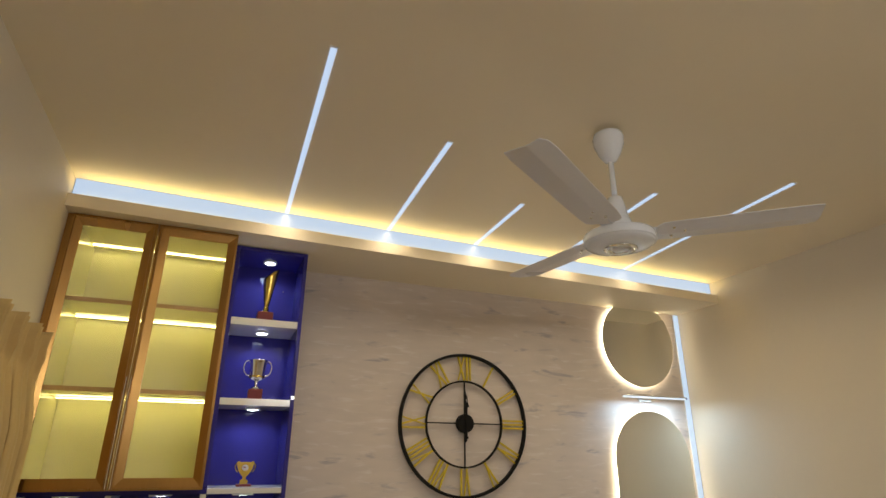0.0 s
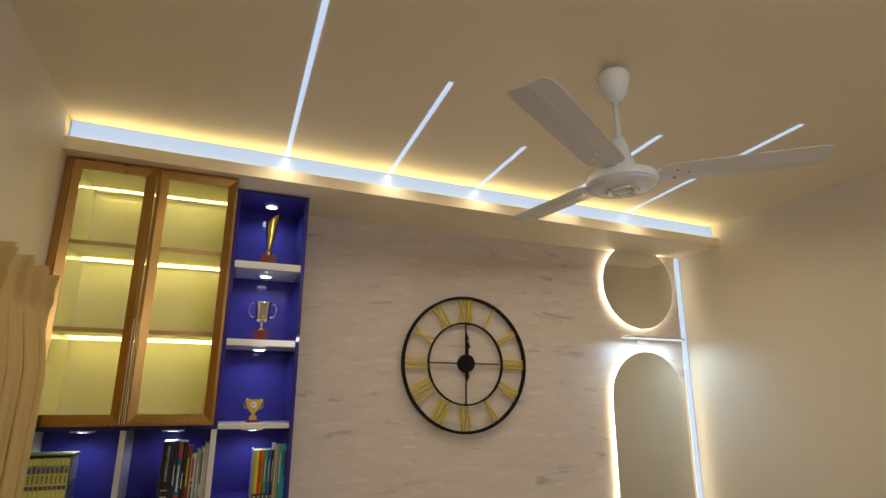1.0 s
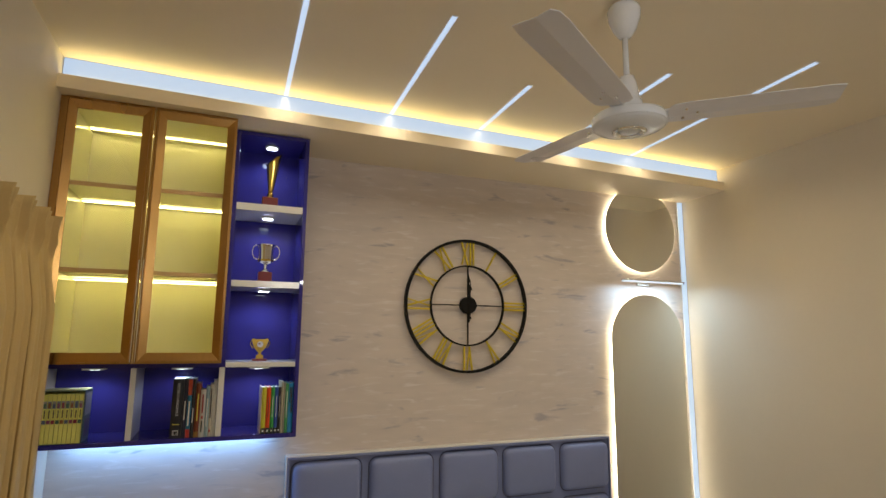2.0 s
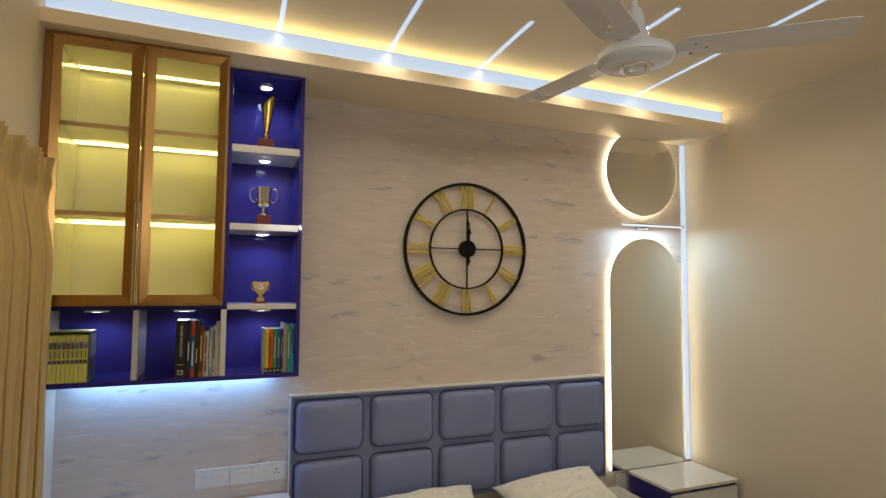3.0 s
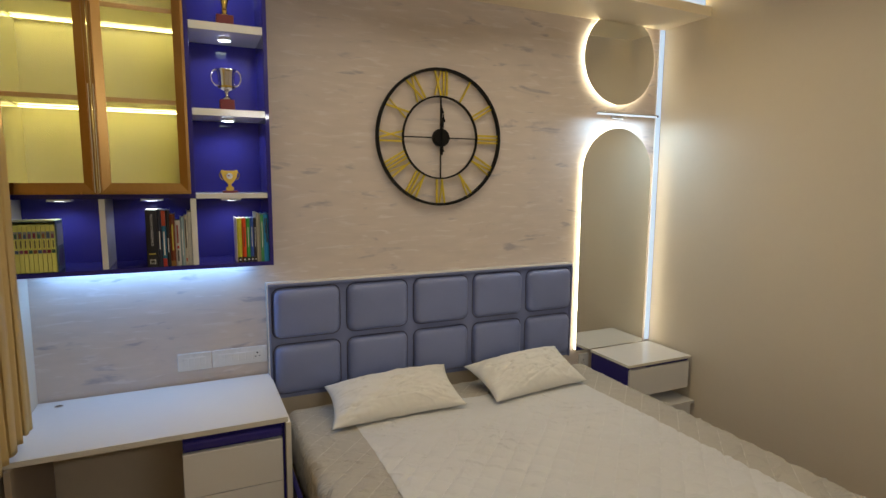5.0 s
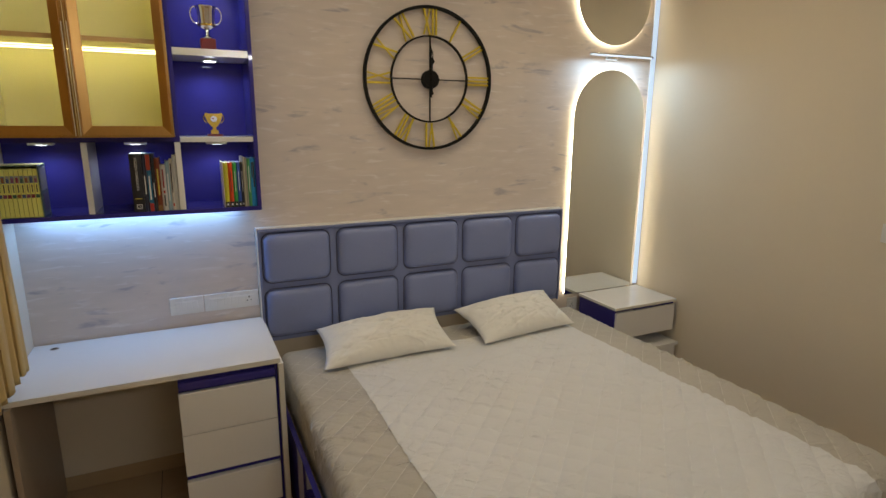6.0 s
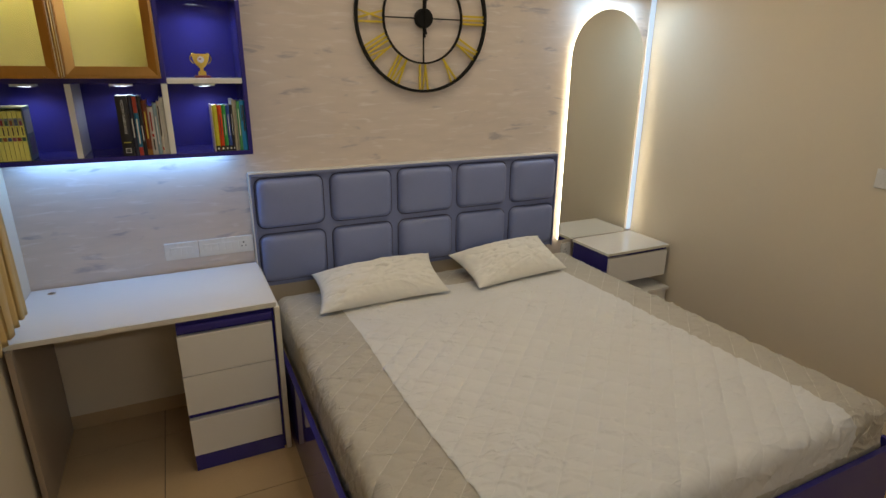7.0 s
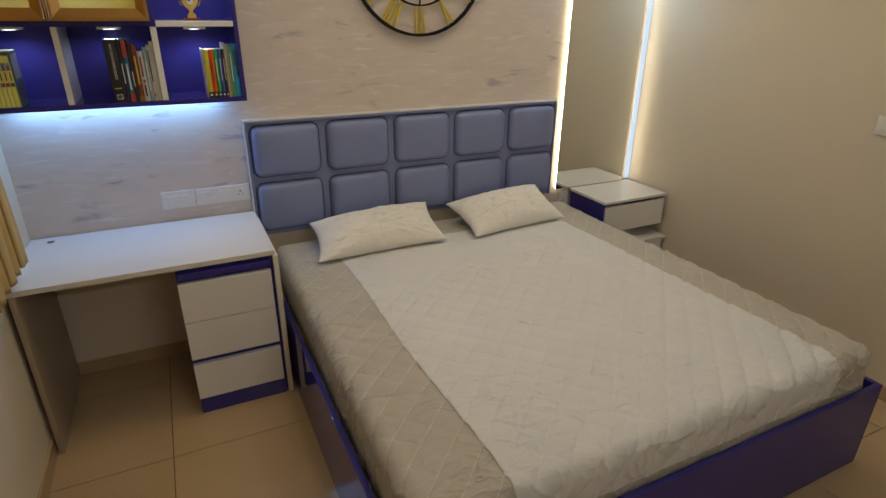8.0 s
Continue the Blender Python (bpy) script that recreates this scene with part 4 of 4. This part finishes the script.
def draped(ux, uy, lift, depth, quilt_a, wrinkle, seed=0.0):
    """Point of a cloth over the rounded mattress at unfolded coordinates."""
    ix, iy = min(max(ux, MX0 + RM), MX1 - RM), max(min(uy, MY0), MY1 + RM)
    e = Vector((ux - ix, uy - iy))
    d = e.length
    n2 = e / d if d > 1e-6 else Vector((0, 0))
    r = RM
    if d < r * math.pi / 2:
        a = d / r
        off, drop = r * math.sin(a), r * (1 - math.cos(a))
    else:
        a = math.pi / 2
        off, drop = r, r + d - r * math.pi / 2
    drop = min(drop, depth)
    nrm = Vector((n2.x * math.sin(a), n2.y * math.sin(a), math.cos(a)))
    bend = math.sin(a)
    calm = min(1.0, max(0.12, (-uy - 0.45) / 0.55))
    h = lift + quilt(ux, uy, quilt_a) * calm * (1 - 0.55 * bend)
    # broad waves, then ridged creases that run across the bed
    h += wrinkle * (noise.noise(Vector((ux * 5 + seed, uy * 9, 1.3))) * 0.6 + noise.noise(Vector((ux * 14 + seed, uy * 24, 4.1))) * 0.4)
    warp = noise.noise(Vector((ux * 6, uy * 6, 8.0)))
    patch = max(0.0, noise.noise(Vector((ux * 3.1 + 4, uy * 2.6, 9.4))) + 0.22)
    ridge = abs(noise.noise(Vector((ux * 4.0 + 1.5 * warp, uy * 15 + ux * 5 + warp, 3.3))))
    h += 0.0085 * patch * math.exp(-(ridge / 0.055) ** 2)
    crumple = 1 - abs(noise.noise(Vector((ux * 17 + 2 * warp, uy * 24 - ux * 7, 12.3)))) * 2.2
    h += 0.0030 * (1 - 0.6 * bend) * max(0.0, crumple) ** 3 * min(1.0, patch * 1.6 + 0.35 * calm)
    crease = abs(noise.noise(Vector((ux * 2.2 + seed, uy * 6.5 + ux * 1.5, 7.7))))
    h += wrinkle * 1.1 * math.exp(-(crease / 0.030) ** 2)
    # gathers where the cloth is drawn over the edge
    along = ux * abs(n2.y) + uy * abs(n2.x)
    gather = 1 - abs(noise.noise(Vector((along * 27 + 1.2 * warp, d * 9 + along * 3, 5.5)))) * 2.4
    h += bend * 0.0045 * max(0.0, gather) ** 2
    p = Vector((ix + n2.x * off, iy + n2.y * off, MZ - drop)) + nrm * h
    return p


SIDE = 0.26
mattress = thing("mattress", (1.08, -1.1, 0.29), "thick mattress in a grey-beige diamond-quilted cover", "mattress")
x_lo, x_hi, y_lo = MX0 - SIDE + RM, MX1 + SIDE - RM, MY1 - SIDE + RM
bm = sheet_grid(440, 440, lambda u, v: draped(x_lo + (x_hi - x_lo) * u, MY0 + (y_lo - MY0) * v, -0.003, 0.24, 0.0100, 0.0036))
cover_part = part("quilted_cover", bm, PAD, mattress, "grey-beige diamond-quilted cotton", True)
part("core", box(MX0 + 0.03, MX1 - 0.03, MY1 + 0.03, MY0 - 0.005, 0.2885, MZ - 0.03, 0.01), PAD, mattress)

bm = sheet_grid(300, 400, lambda u, v: draped(0.355 + 0.008 * math.sin(9 * v) + (1.437 - 0.012 * math.sin(5 * v + 1)) * u, -0.30 + (MY1 - 0.130 + 0.30) * v, -0.0012, 0.19, 0.0140, 0.0036, 0.0))
runner = part("bed_sheet", bm, SHEET, None, "", True)
tagged(runner, "white cotton sheet laid along the quilted mattress", "bed sheet")


def stitch_lines(xa, xb, ya, yb, lift, depth, wrinkle):
    """Thin sewn threads that run along the diamonds' edges."""
    bm = bmesh.new()
    for sign in (1, -1):
        k0 = int(math.floor(min(xa / QX + sign * ya / QY, xa / QX + sign * yb / QY, xb / QX + sign * ya / QY, xb / QX + sign * yb / QY)))
        for k in range(k0, k0 + 75):
            prev = None
            n = 110
            for i in range(n + 1):
                x = xa + (xb - xa) * i / n
                y = sign * (k - x / QX) * QY
                if not (yb <= y <= ya):
                    prev = None
                    continue
                pair = [bm.verts.new(draped(x + d, y, lift + 0.0030, depth, 0.0, wrinkle)) for d in ((-0.0010, 0.0010) if sign > 0 else (-0.0014, 0.0014))]
                if prev:
                    bm.faces.new((prev[0], prev[1], pair[1], pair[0]))
                prev = pair
    return bm


part("stitching", stitch_lines(x_lo, x_hi, MY0 - 0.01, y_lo, -0.003, 0.24, 0.0036), THREAD, mattress, "pale sewn quilting thread")
part("stitching", stitch_lines(0.365, 1.782, -0.75, MY1 - 0.125, -0.0012, 0.19, 0.0036), SHEET_THREAD, runner, "pale sewn quilting thread")


def pillow(name, corners, thick, seed, label):
    """corners: head-left, head-right, foot-right, foot-left of the pillow's middle plane."""
    c = [Vector(p) for p in corners]
    n = 72

    def surf(sign):
        def fn(s, t):
            u, v = 2 * s - 1, 2 * t - 1
            ui, vi = u * (1 - 0.085 * (1 - v * v)), v * (1 - 0.10 * (1 - u * u))
            a, b = (ui + 1) / 2, (vi + 1) / 2
            base = (c[0] * (1 - a) + c[1] * a) * (1 - b) + (c[3] * (1 - a) + c[2] * a) * b
            h = (max(0.0, 1 - abs(u) ** 2.4) * max(0.0, 1 - abs(v) ** 2.4)) ** 0.55
            edge = (1 - abs(u) ** 6) * (1 - abs(v) ** 6)
            w = 0.008 * noise.noise(Vector((u * 2.2 + seed, v * 2.6, sign))) + 0.006 * noise.noise(Vector((u * 5 + v * 3 + seed, v * 6 - u * 2, sign * 3)))
            fold = abs(noise.noise(Vector((u * 1.4 + seed, v * 3.2 + u * 1.2, 2.0 + sign))))
            w -= 0.013 * math.exp(-(fold / 0.040) ** 2)
            spoke = math.atan2(1.05 - abs(v), 1.05 - abs(u))
            ray = abs(noise.noise(Vector((spoke * 5 + seed, (u > 0) * 3.1 + (v > 0) * 5.3, sign))))
            w -= 0.012 * math.exp(-(ray / 0.06) ** 2) * abs(u * v) ** 0.7
            pull = abs(noise.noise(Vector((u * 4.2 - v * 2.0 + seed * 3, v * 3.6 + u * 1.5, 8.0 + sign))))
            w += 0.0025 * math.exp(-(pull / 0.05) ** 2)
            pucker = math.sin(9 * math.atan2(abs(v) - 1.15, u * 1.1) * 2 + seed) * max(0.0, abs(u) - 0.45)
            w += 0.010 * pucker
            seam = abs(noise.noise(Vector((u * 3.1 + seed * 2, v * 1.7 - u, 5.0 + sign))))
            w += 0.008 * math.exp(-(seam / 0.04) ** 2) * abs(v)
            nrm = (c[1] - c[0]).cross(c[0] - c[3]).normalized()
            return base + nrm * (sign * thick / 2 * h * (1.0 if sign > 0 else 0.55) + w * edge)
        return fn

    bm = sheet_grid(n, n, surf(1))
    low = sheet_grid(n, n, surf(-1))
    me = bpy.data.meshes.new("tmp")
    low.to_mesh(me)
    low.free()
    bm.from_mesh(me)
    bpy.data.meshes.remove(me)
    bmesh.ops.remove_doubles(bm, verts=bm.verts, dist=0.0006)
    ob = part(name, bm, PILLOW, None, "", True)
    tagged(ob, label, "pillow", "bed pillows")


pillow("pillow", ((0.262, -0.125, 0.675), (0.975, -0.115, 0.700), (0.972, -0.425, 0.572), (0.226, -0.440, 0.572)), 0.20, 1.0, "plump white pillow with soft creases")
pillow("pillow", ((1.095, -0.13, 0.672), (1.765, -0.11, 0.712), (1.800, -0.400, 0.574), (1.130, -0.465, 0.572)), 0.20, 9.0, "plump white pillow with creased end")


def headboard():
    x0, x1, z0, z1 = 0.0, 1.926, 0.61, 1.232
    h = thing("headboard", ((x0 + x1) / 2, -0.03, z0), "grey-blue upholstered headboard with ten padded squares", "headboard")
    part("panel", box(x0, x1, -0.041, -0.0015, z0, z1, 0.004), LEATHER_DARK, h)
    part("edge_trim", box(x0, x1, -0.060, -0.0415, z1 - 0.012, z1 + 0.0005, 0.003), LEATHER_DARK, h)
    part("edge_trim", box(x0, x0 + 0.010, -0.060, -0.0415, z0, z1 - 0.0125, 0.003), LEATHER_DARK, h)
    part("edge_trim", box(x1 - 0.008, x1, -0.060, -0.0415, z0, z1 - 0.0125, 0.003), LEATHER_DARK, h)
    part("lower_board", box(x0 + 0.03, x1 - 0.02, -0.030, -0.0015, 0.25, z0 - 0.002, 0.002), PLY, h, "plain beige board")
    part("edge_band", box(x0 - 0.006, x1, -0.056, -0.0015, z1 + 0.001, z1 + 0.007, 0.001), WHITE, h, "white laminate edge")
    part("edge_band", box(x0 - 0.006, x0 - 0.0005, -0.056, -0.0015, z0, z1 + 0.0005, 0.001), WHITE, h, "white laminate edge")
    cols = ((0.022, 0.373), (0.418, 0.767), (0.812, 1.157), (1.198, 1.536), (1.579, 1.912))
    for za, zb in ((0.640, 0.902), (0.942, 1.205)):
        for xa, xb in cols:
            cx, cz, hx, hz = (xa + xb) / 2, (za + zb) / 2, (xb - xa) / 2, (zb - za) / 2

            def fn(s, t, cx=cx, cz=cz, hx=hx, hz=hz):
                u, v = math.sin((s - 0.5) * math.pi), math.sin((t - 0.5) * math.pi)
                m = max(abs(u), abs(v))
                if m < 1e-6:
                    return (cx, -0.0405 - 0.050, cz)
                r = 0.042
                x, z = hx * u / m, hz * v / m
                ix, iz = min(max(x, r - hx), hx - r), min(max(z, r - hz), hz - r)
                e = math.hypot(x - ix, z - iz)
                x, z = ix + (x - ix) / e * r, iz + (z - iz) / e * r
                d = max(0.0, 1 - m ** 14) ** 0.5
                swell = 0.014 * (1 - m * m)
                return (cx + x * m, -0.0405 - 0.036 * d - swell, cz + z * m)

            pad = part("cushion", sheet_grid(30, 30, fn), LEATHER, h, "padded square", True)
            # tube for the welt, with the groove's shade put into its dark colour
            welt = []
            for qx, qz, a0 in ((1, 1, 0), (-1, 1, 90), (-1, -1, 180), (1, -1, 270)):
                for k in range(7):
                    a = radians(a0 + 15 * k)
                    welt.append((cx + qx * (hx - 0.040) + 0.044 * math.cos(a), -0.0425, cz + qz * (hz - 0.040) + 0.044 * math.sin(a)))
            part("piping", tube(bmesh.new(), welt, 0.0027, 6, True), PIPING_SHADE, pad, "piping, darkened as the shade in its groove", True)


headboard()

# ---------------------------------------------------------------- bedside unit
def nightstand():
    NX = XR - 0.026
    n = thing("nightstand", (2.4, -0.2, 0.40), "floating white bedside drawer with royal blue side", "nightstand")
    part("top", box(2.118, NX, -0.405, -0.036, 0.604, 0.622, 0.0015), WHITE, n)
    part("edge_band", box(2.118, NX, -0.4075, -0.4055, 0.6045, 0.6215, 0), EDGE, n)
    part("side_panel", box(2.130, 2.148, -0.385, -0.036, 0.405, 0.6035, 0.001), BLUE, n, "royal blue side panel")
    part("side_panel", box(NX - 0.018, NX, -0.385, -0.036, 0.405, 0.6035, 0.001), BLUE, n, "royal blue side panel")
    part("bottom_panel", box(2.1485, NX - 0.0185, -0.380, -0.036, 0.405, 0.421, 0.001), WHITE, n)
    part("finger_groove", box(2.1485, NX - 0.0185, -0.378, -0.360, 0.585, 0.6035, 0), BLUE, n)
    part("drawer_front", box(2.136, NX - 0.006, -0.402, -0.3855, 0.402, 0.584, 0.0015), WHITE, n, "white drawer front")
    step = thing("bedside_step", (2.5, -0.22, Z0), "low white box unit below the bedside drawer", "cabinet")
    part("body", box(2.30, XR - 0.012, -0.42, -0.012, Z0 + 0.001, 0.302, 0.002), WHITE, step)
    part("top", box(2.29, XR - 0.012, -0.445, -0.012, 0.3025, 0.322, 0.0015), WHITE, step)


nightstand()

# ---------------------------------------------------------------- study desk
def desk():
    d = thing("study_desk", (-0.5, -0.3, Z0), "white study desk with a grommet hole, fixed to the wall", "desk")
    part("desktop", box(XL + 0.002, 0.0, -0.605, -0.0125, 0.727, 0.750, 0.0015), WHITE, d)
    part("edge_band", box(XL + 0.002, 0.0, -0.6075, -0.6055, 0.7275, 0.7495, 0), EDGE, d)
    part("leg_panel", box(-1.000, -0.979, -0.630, -0.0125, Z0 + 0.001, 0.7265, 0.0015), TAUPE, d, "taupe leg panel")
    g = lathe(bmesh.new(), [(0.011, 0.0), (0.017, 0.0), (0.017, 0.002), (0.011, 0.003)], (-0.925, -0.085, 0.7502), 24, False)
    part("grommet", g, CHROME, d)
    part("grommet_hole", lathe(bmesh.new(), [(0.0105, 0.0), (0.0105, 0.001)], (-0.925, -0.085, 0.7502), 20), DARK, d)
    u = thing("drawer_unit", (-0.21, -0.3, Z0), "white three-drawer pedestal with royal blue trim below the desk", "drawer unit")
    yf = -0.608
    part("body", box(-0.419, -0.022, -0.578, -0.0125, Z0 + 0.005, 0.7265, 0.001), BLUE, u, "royal blue carcass")
    part("grip_rail", box(-0.419, -0.022, yf + 0.004, -0.5785, 0.668, 0.706, 0.010), BLUE, u, "royal blue grip rail")
    part("plinth", box(-0.418, -0.022, yf + 0.002, -0.5785, Z0 + 0.001, 0.050, 0.001), BLUE, u, "royal blue plinth")
    for z0, z1 in ((0.4665, 0.656), (0.272, 0.4635), (0.054, 0.240)):
        part("drawer", box(-0.420, -0.026, yf, -0.5785, z0, z1, 0.0015), WHITE, u, "white drawer front")
    part("trim_strip", box(-0.0215, -0.012, -0.586, -0.5785, Z0 + 0.001, 0.7265, 0.001), BLUE, u)
    part("end_panel", box(-0.0115, 0.012, -0.612, -0.0125, Z0 + 0.001, 0.7262, 0.0015), WHITE, u, "white end panel")
    part("end_edge", box(-0.0105, 0.011, -0.6145, -0.6125, Z0 + 0.002, 0.726, 0), EDGE, u)


desk()
lower_wall = part("wall_panel", box(-0.978, -0.428, -0.010, -0.0015, 0.0485, 0.726, 0), PAINT)
tagged(lower_wall, "plain cream painted wall below the desk", "wall", kind="structure")

# ---------------------------------------------------------------- switches and sockets
def switch_plate(x0, x1, z0, z1, n_switch, socket, label):
    s = thing("switch_plate", ((x0 + x1) / 2, 0, (z0 + z1) / 2), label, "switch", "switch plates")
    part("plate", box(x0, x1, -0.009, -0.001, z0, z1, 0.003), PLASTIC, s)
    part("inner_frame", box(x0 + 0.022, x1 - 0.022, -0.0105, -0.0092, z0 + 0.022, z1 - 0.022, 0.0005), PLASTIC, s)
    xa, xb = x0 + 0.027, x1 - 0.027 - (0.045 if socket else 0)
    w = (xb - xa) / n_switch
    for k in range(n_switch):
        bm = box(xa + k * w + 0.001, xa + (k + 1) * w - 0.001, -0.0135, -0.0106, z0 + 0.025, z1 - 0.025, 0.001)
        part("rocker", bm, PLASTIC, s)
    if socket:
        cx, cz = x1 - 0.048, (z0 + z1) / 2
        face = part("socket_face", box(cx - 0.021, cx + 0.021, -0.0125, -0.0106, z0 + 0.024, z1 - 0.024, 0.001), PLASTIC, s)
        for dx, dz, r in ((0, 0.011, 0.0042), (-0.010, -0.008, 0.003), (0.010, -0.008, 0.003)):
            h = lathe(bmesh.new(), [(r, 0), (r, 0.0009)], (0, 0, 0), 12)
            bmesh.ops.transform(h, matrix=Matrix.Translation((cx + dx, -0.0126, cz + dz)) @ Matrix.Rotation(radians(90), 4, "X"), verts=h.verts)
            part("socket_hole", h, DARK, face)


switch_plate(-0.438, -0.281, 0.815, 0.905, 4, False, "white modular plate with four switches above the desk")
switch_plate(-0.278, -0.010, 0.815, 0.905, 5, True, "white modular plate with switches and a round-pin socket")
switch_plate(2.045, 2.128, 0.478, 0.590, 1, True, "small white socket plate beside the bedside drawer")
plate = thing("wall_switch", (XR, -1.6, 1.28), "white switch plate on the painted wall", "switch", "switch plates")
part("plate", box(XR - 0.010, XR - 0.001, -1.66, -1.535, 1.235, 1.325, 0.003), PLASTIC, plate)
for k in range(3):
    part("rocker", box(XR - 0.0145, XR - 0.0102, -1.562 - 0.024 * k - 0.022, -1.562 - 0.024 * k, 1.258, 1.302, 0.001), PLASTIC, plate)

# ---------------------------------------------------------------- curtain on the window wall
def curtain():
    y0, y1, zt, zb, xc = -0.50, -2.09, 2.262, 0.825, -0.984
    c = thing("curtain", (xc, -1.3, zb), "beige pinch-pleated window curtain hanging to desk height", "curtain")

    period = 0.172

    def fn(u, v):
        y = y0 + (y1 - y0) * u
        z = zt + (zb - zt) * v
        ph = u * (y0 - y1) / period + 0.40
        w = ph - math.floor(ph) - 0.5
        wob = noise.noise(Vector((math.floor(ph + 0.5) * 3.7, v * 1.3, 2.0)))
        head = min(1.0, max(0.0, 1 - v / 0.085))
        tight = math.exp(-((v - 0.082) / 0.030) ** 2)
        body = min(1.0, max(0.0, (v - 0.085) / 0.16)) ** 0.7
        # the header: three stiff pleats that fan out over each pinch
        near = max(0.0, 1 - abs(w) / 0.30)
        ridge = abs(((w + 0.30) / 0.20) % 1.0 - 0.5) * 2 if abs(w) < 0.30 else 0.0
        top = head ** 0.6 * near ** 0.35 * (0.003 + (0.044 - 0.075 * w) * (1 - ridge) ** 1.3)
        pinch = tight * 0.026 * math.exp(-(w / 0.10) ** 2)
        # the body: deep rounded folds with narrow valleys
        lobe = abs(math.cos(math.pi * (2 * ph + 0.16 * wob))) ** 0.6
        sub = abs(math.cos(math.pi * (ph + 0.42 + 0.2 * wob))) ** 0.7
        fold = body * (0.062 * lobe + 0.030 * sub - 0.040 + 0.016 * (1 - abs(math.sin(math.pi * (3 * ph + 0.35 * wob)))) ** 3)
        x = xc + top + pinch + fold + 0.006 * noise.noise(Vector((u * 16, v * 1.6, 5)))
        y += -body * 0.021 * math.sin(4 * math.pi * ph) + (tight if v > 0.082 else math.exp(-((v - 0.082) / 0.045) ** 2)) * 0.8 * period * w * math.exp(-(w / 0.30) ** 2)
        y += 0.012 * body * noise.noise(Vector((u * 9, v * 2, 3)))
        return (x, y, z + 0.012 * head * near)

    bm = sheet_grid(700, 60, fn)
    cloth = part("cloth", bm, CURTAIN, c, "pleated beige cloth", True)
    s = cloth.modifiers.new("thickness", "SOLIDIFY")
    s.thickness = 0.002
    part("track", box(XL + 0.001, xc - 0.020, y1, y0 - 0.01, zt - 0.075, zt - 0.05, 0.002), PLASTIC, c)


curtain()

# ---------------------------------------------------------------- floor tiles, last
tile_bm = box(-0.2985, 0.2985, -0.3010, 0.3010, -0.0035, 0.0, 0.0012)
TILE_ME = bpy.data.meshes.new("tile")
tile_bm.to_mesh(TILE_ME)
tile_bm.free()
TILE_ME.materials.append(TILE)
for i in range(-1, 6):
    for j in range(-6, 2):
        x0, x1 = -0.555 + 0.6 * i, -0.555 + 0.6 * (i + 1)
        y0, y1 = -0.25 + 0.605 * (j - 1), -0.25 + 0.605 * j
        cx0, cx1, cy0, cy1 = max(x0, XL), min(x1, XR), max(y0, YB), min(y1, 0)
        if cx1 - cx0 < 0.02 or cy1 - cy0 < 0.02:
            continue
        if (cx0, cx1, cy0, cy1) == (x0, x1, y0, y1):
            ob = new("tile", TILE_ME)
            ob.location = ((x0 + x1) / 2, (y0 + y1) / 2, Z0)
            ob.parent = floor
        else:
            part("tile", box(cx0 + 0.0015, cx1 - 0.0015, cy0 + 0.0015, cy1 - 0.0015, Z0 - 0.0035, Z0, 0.0012), TILE, floor)
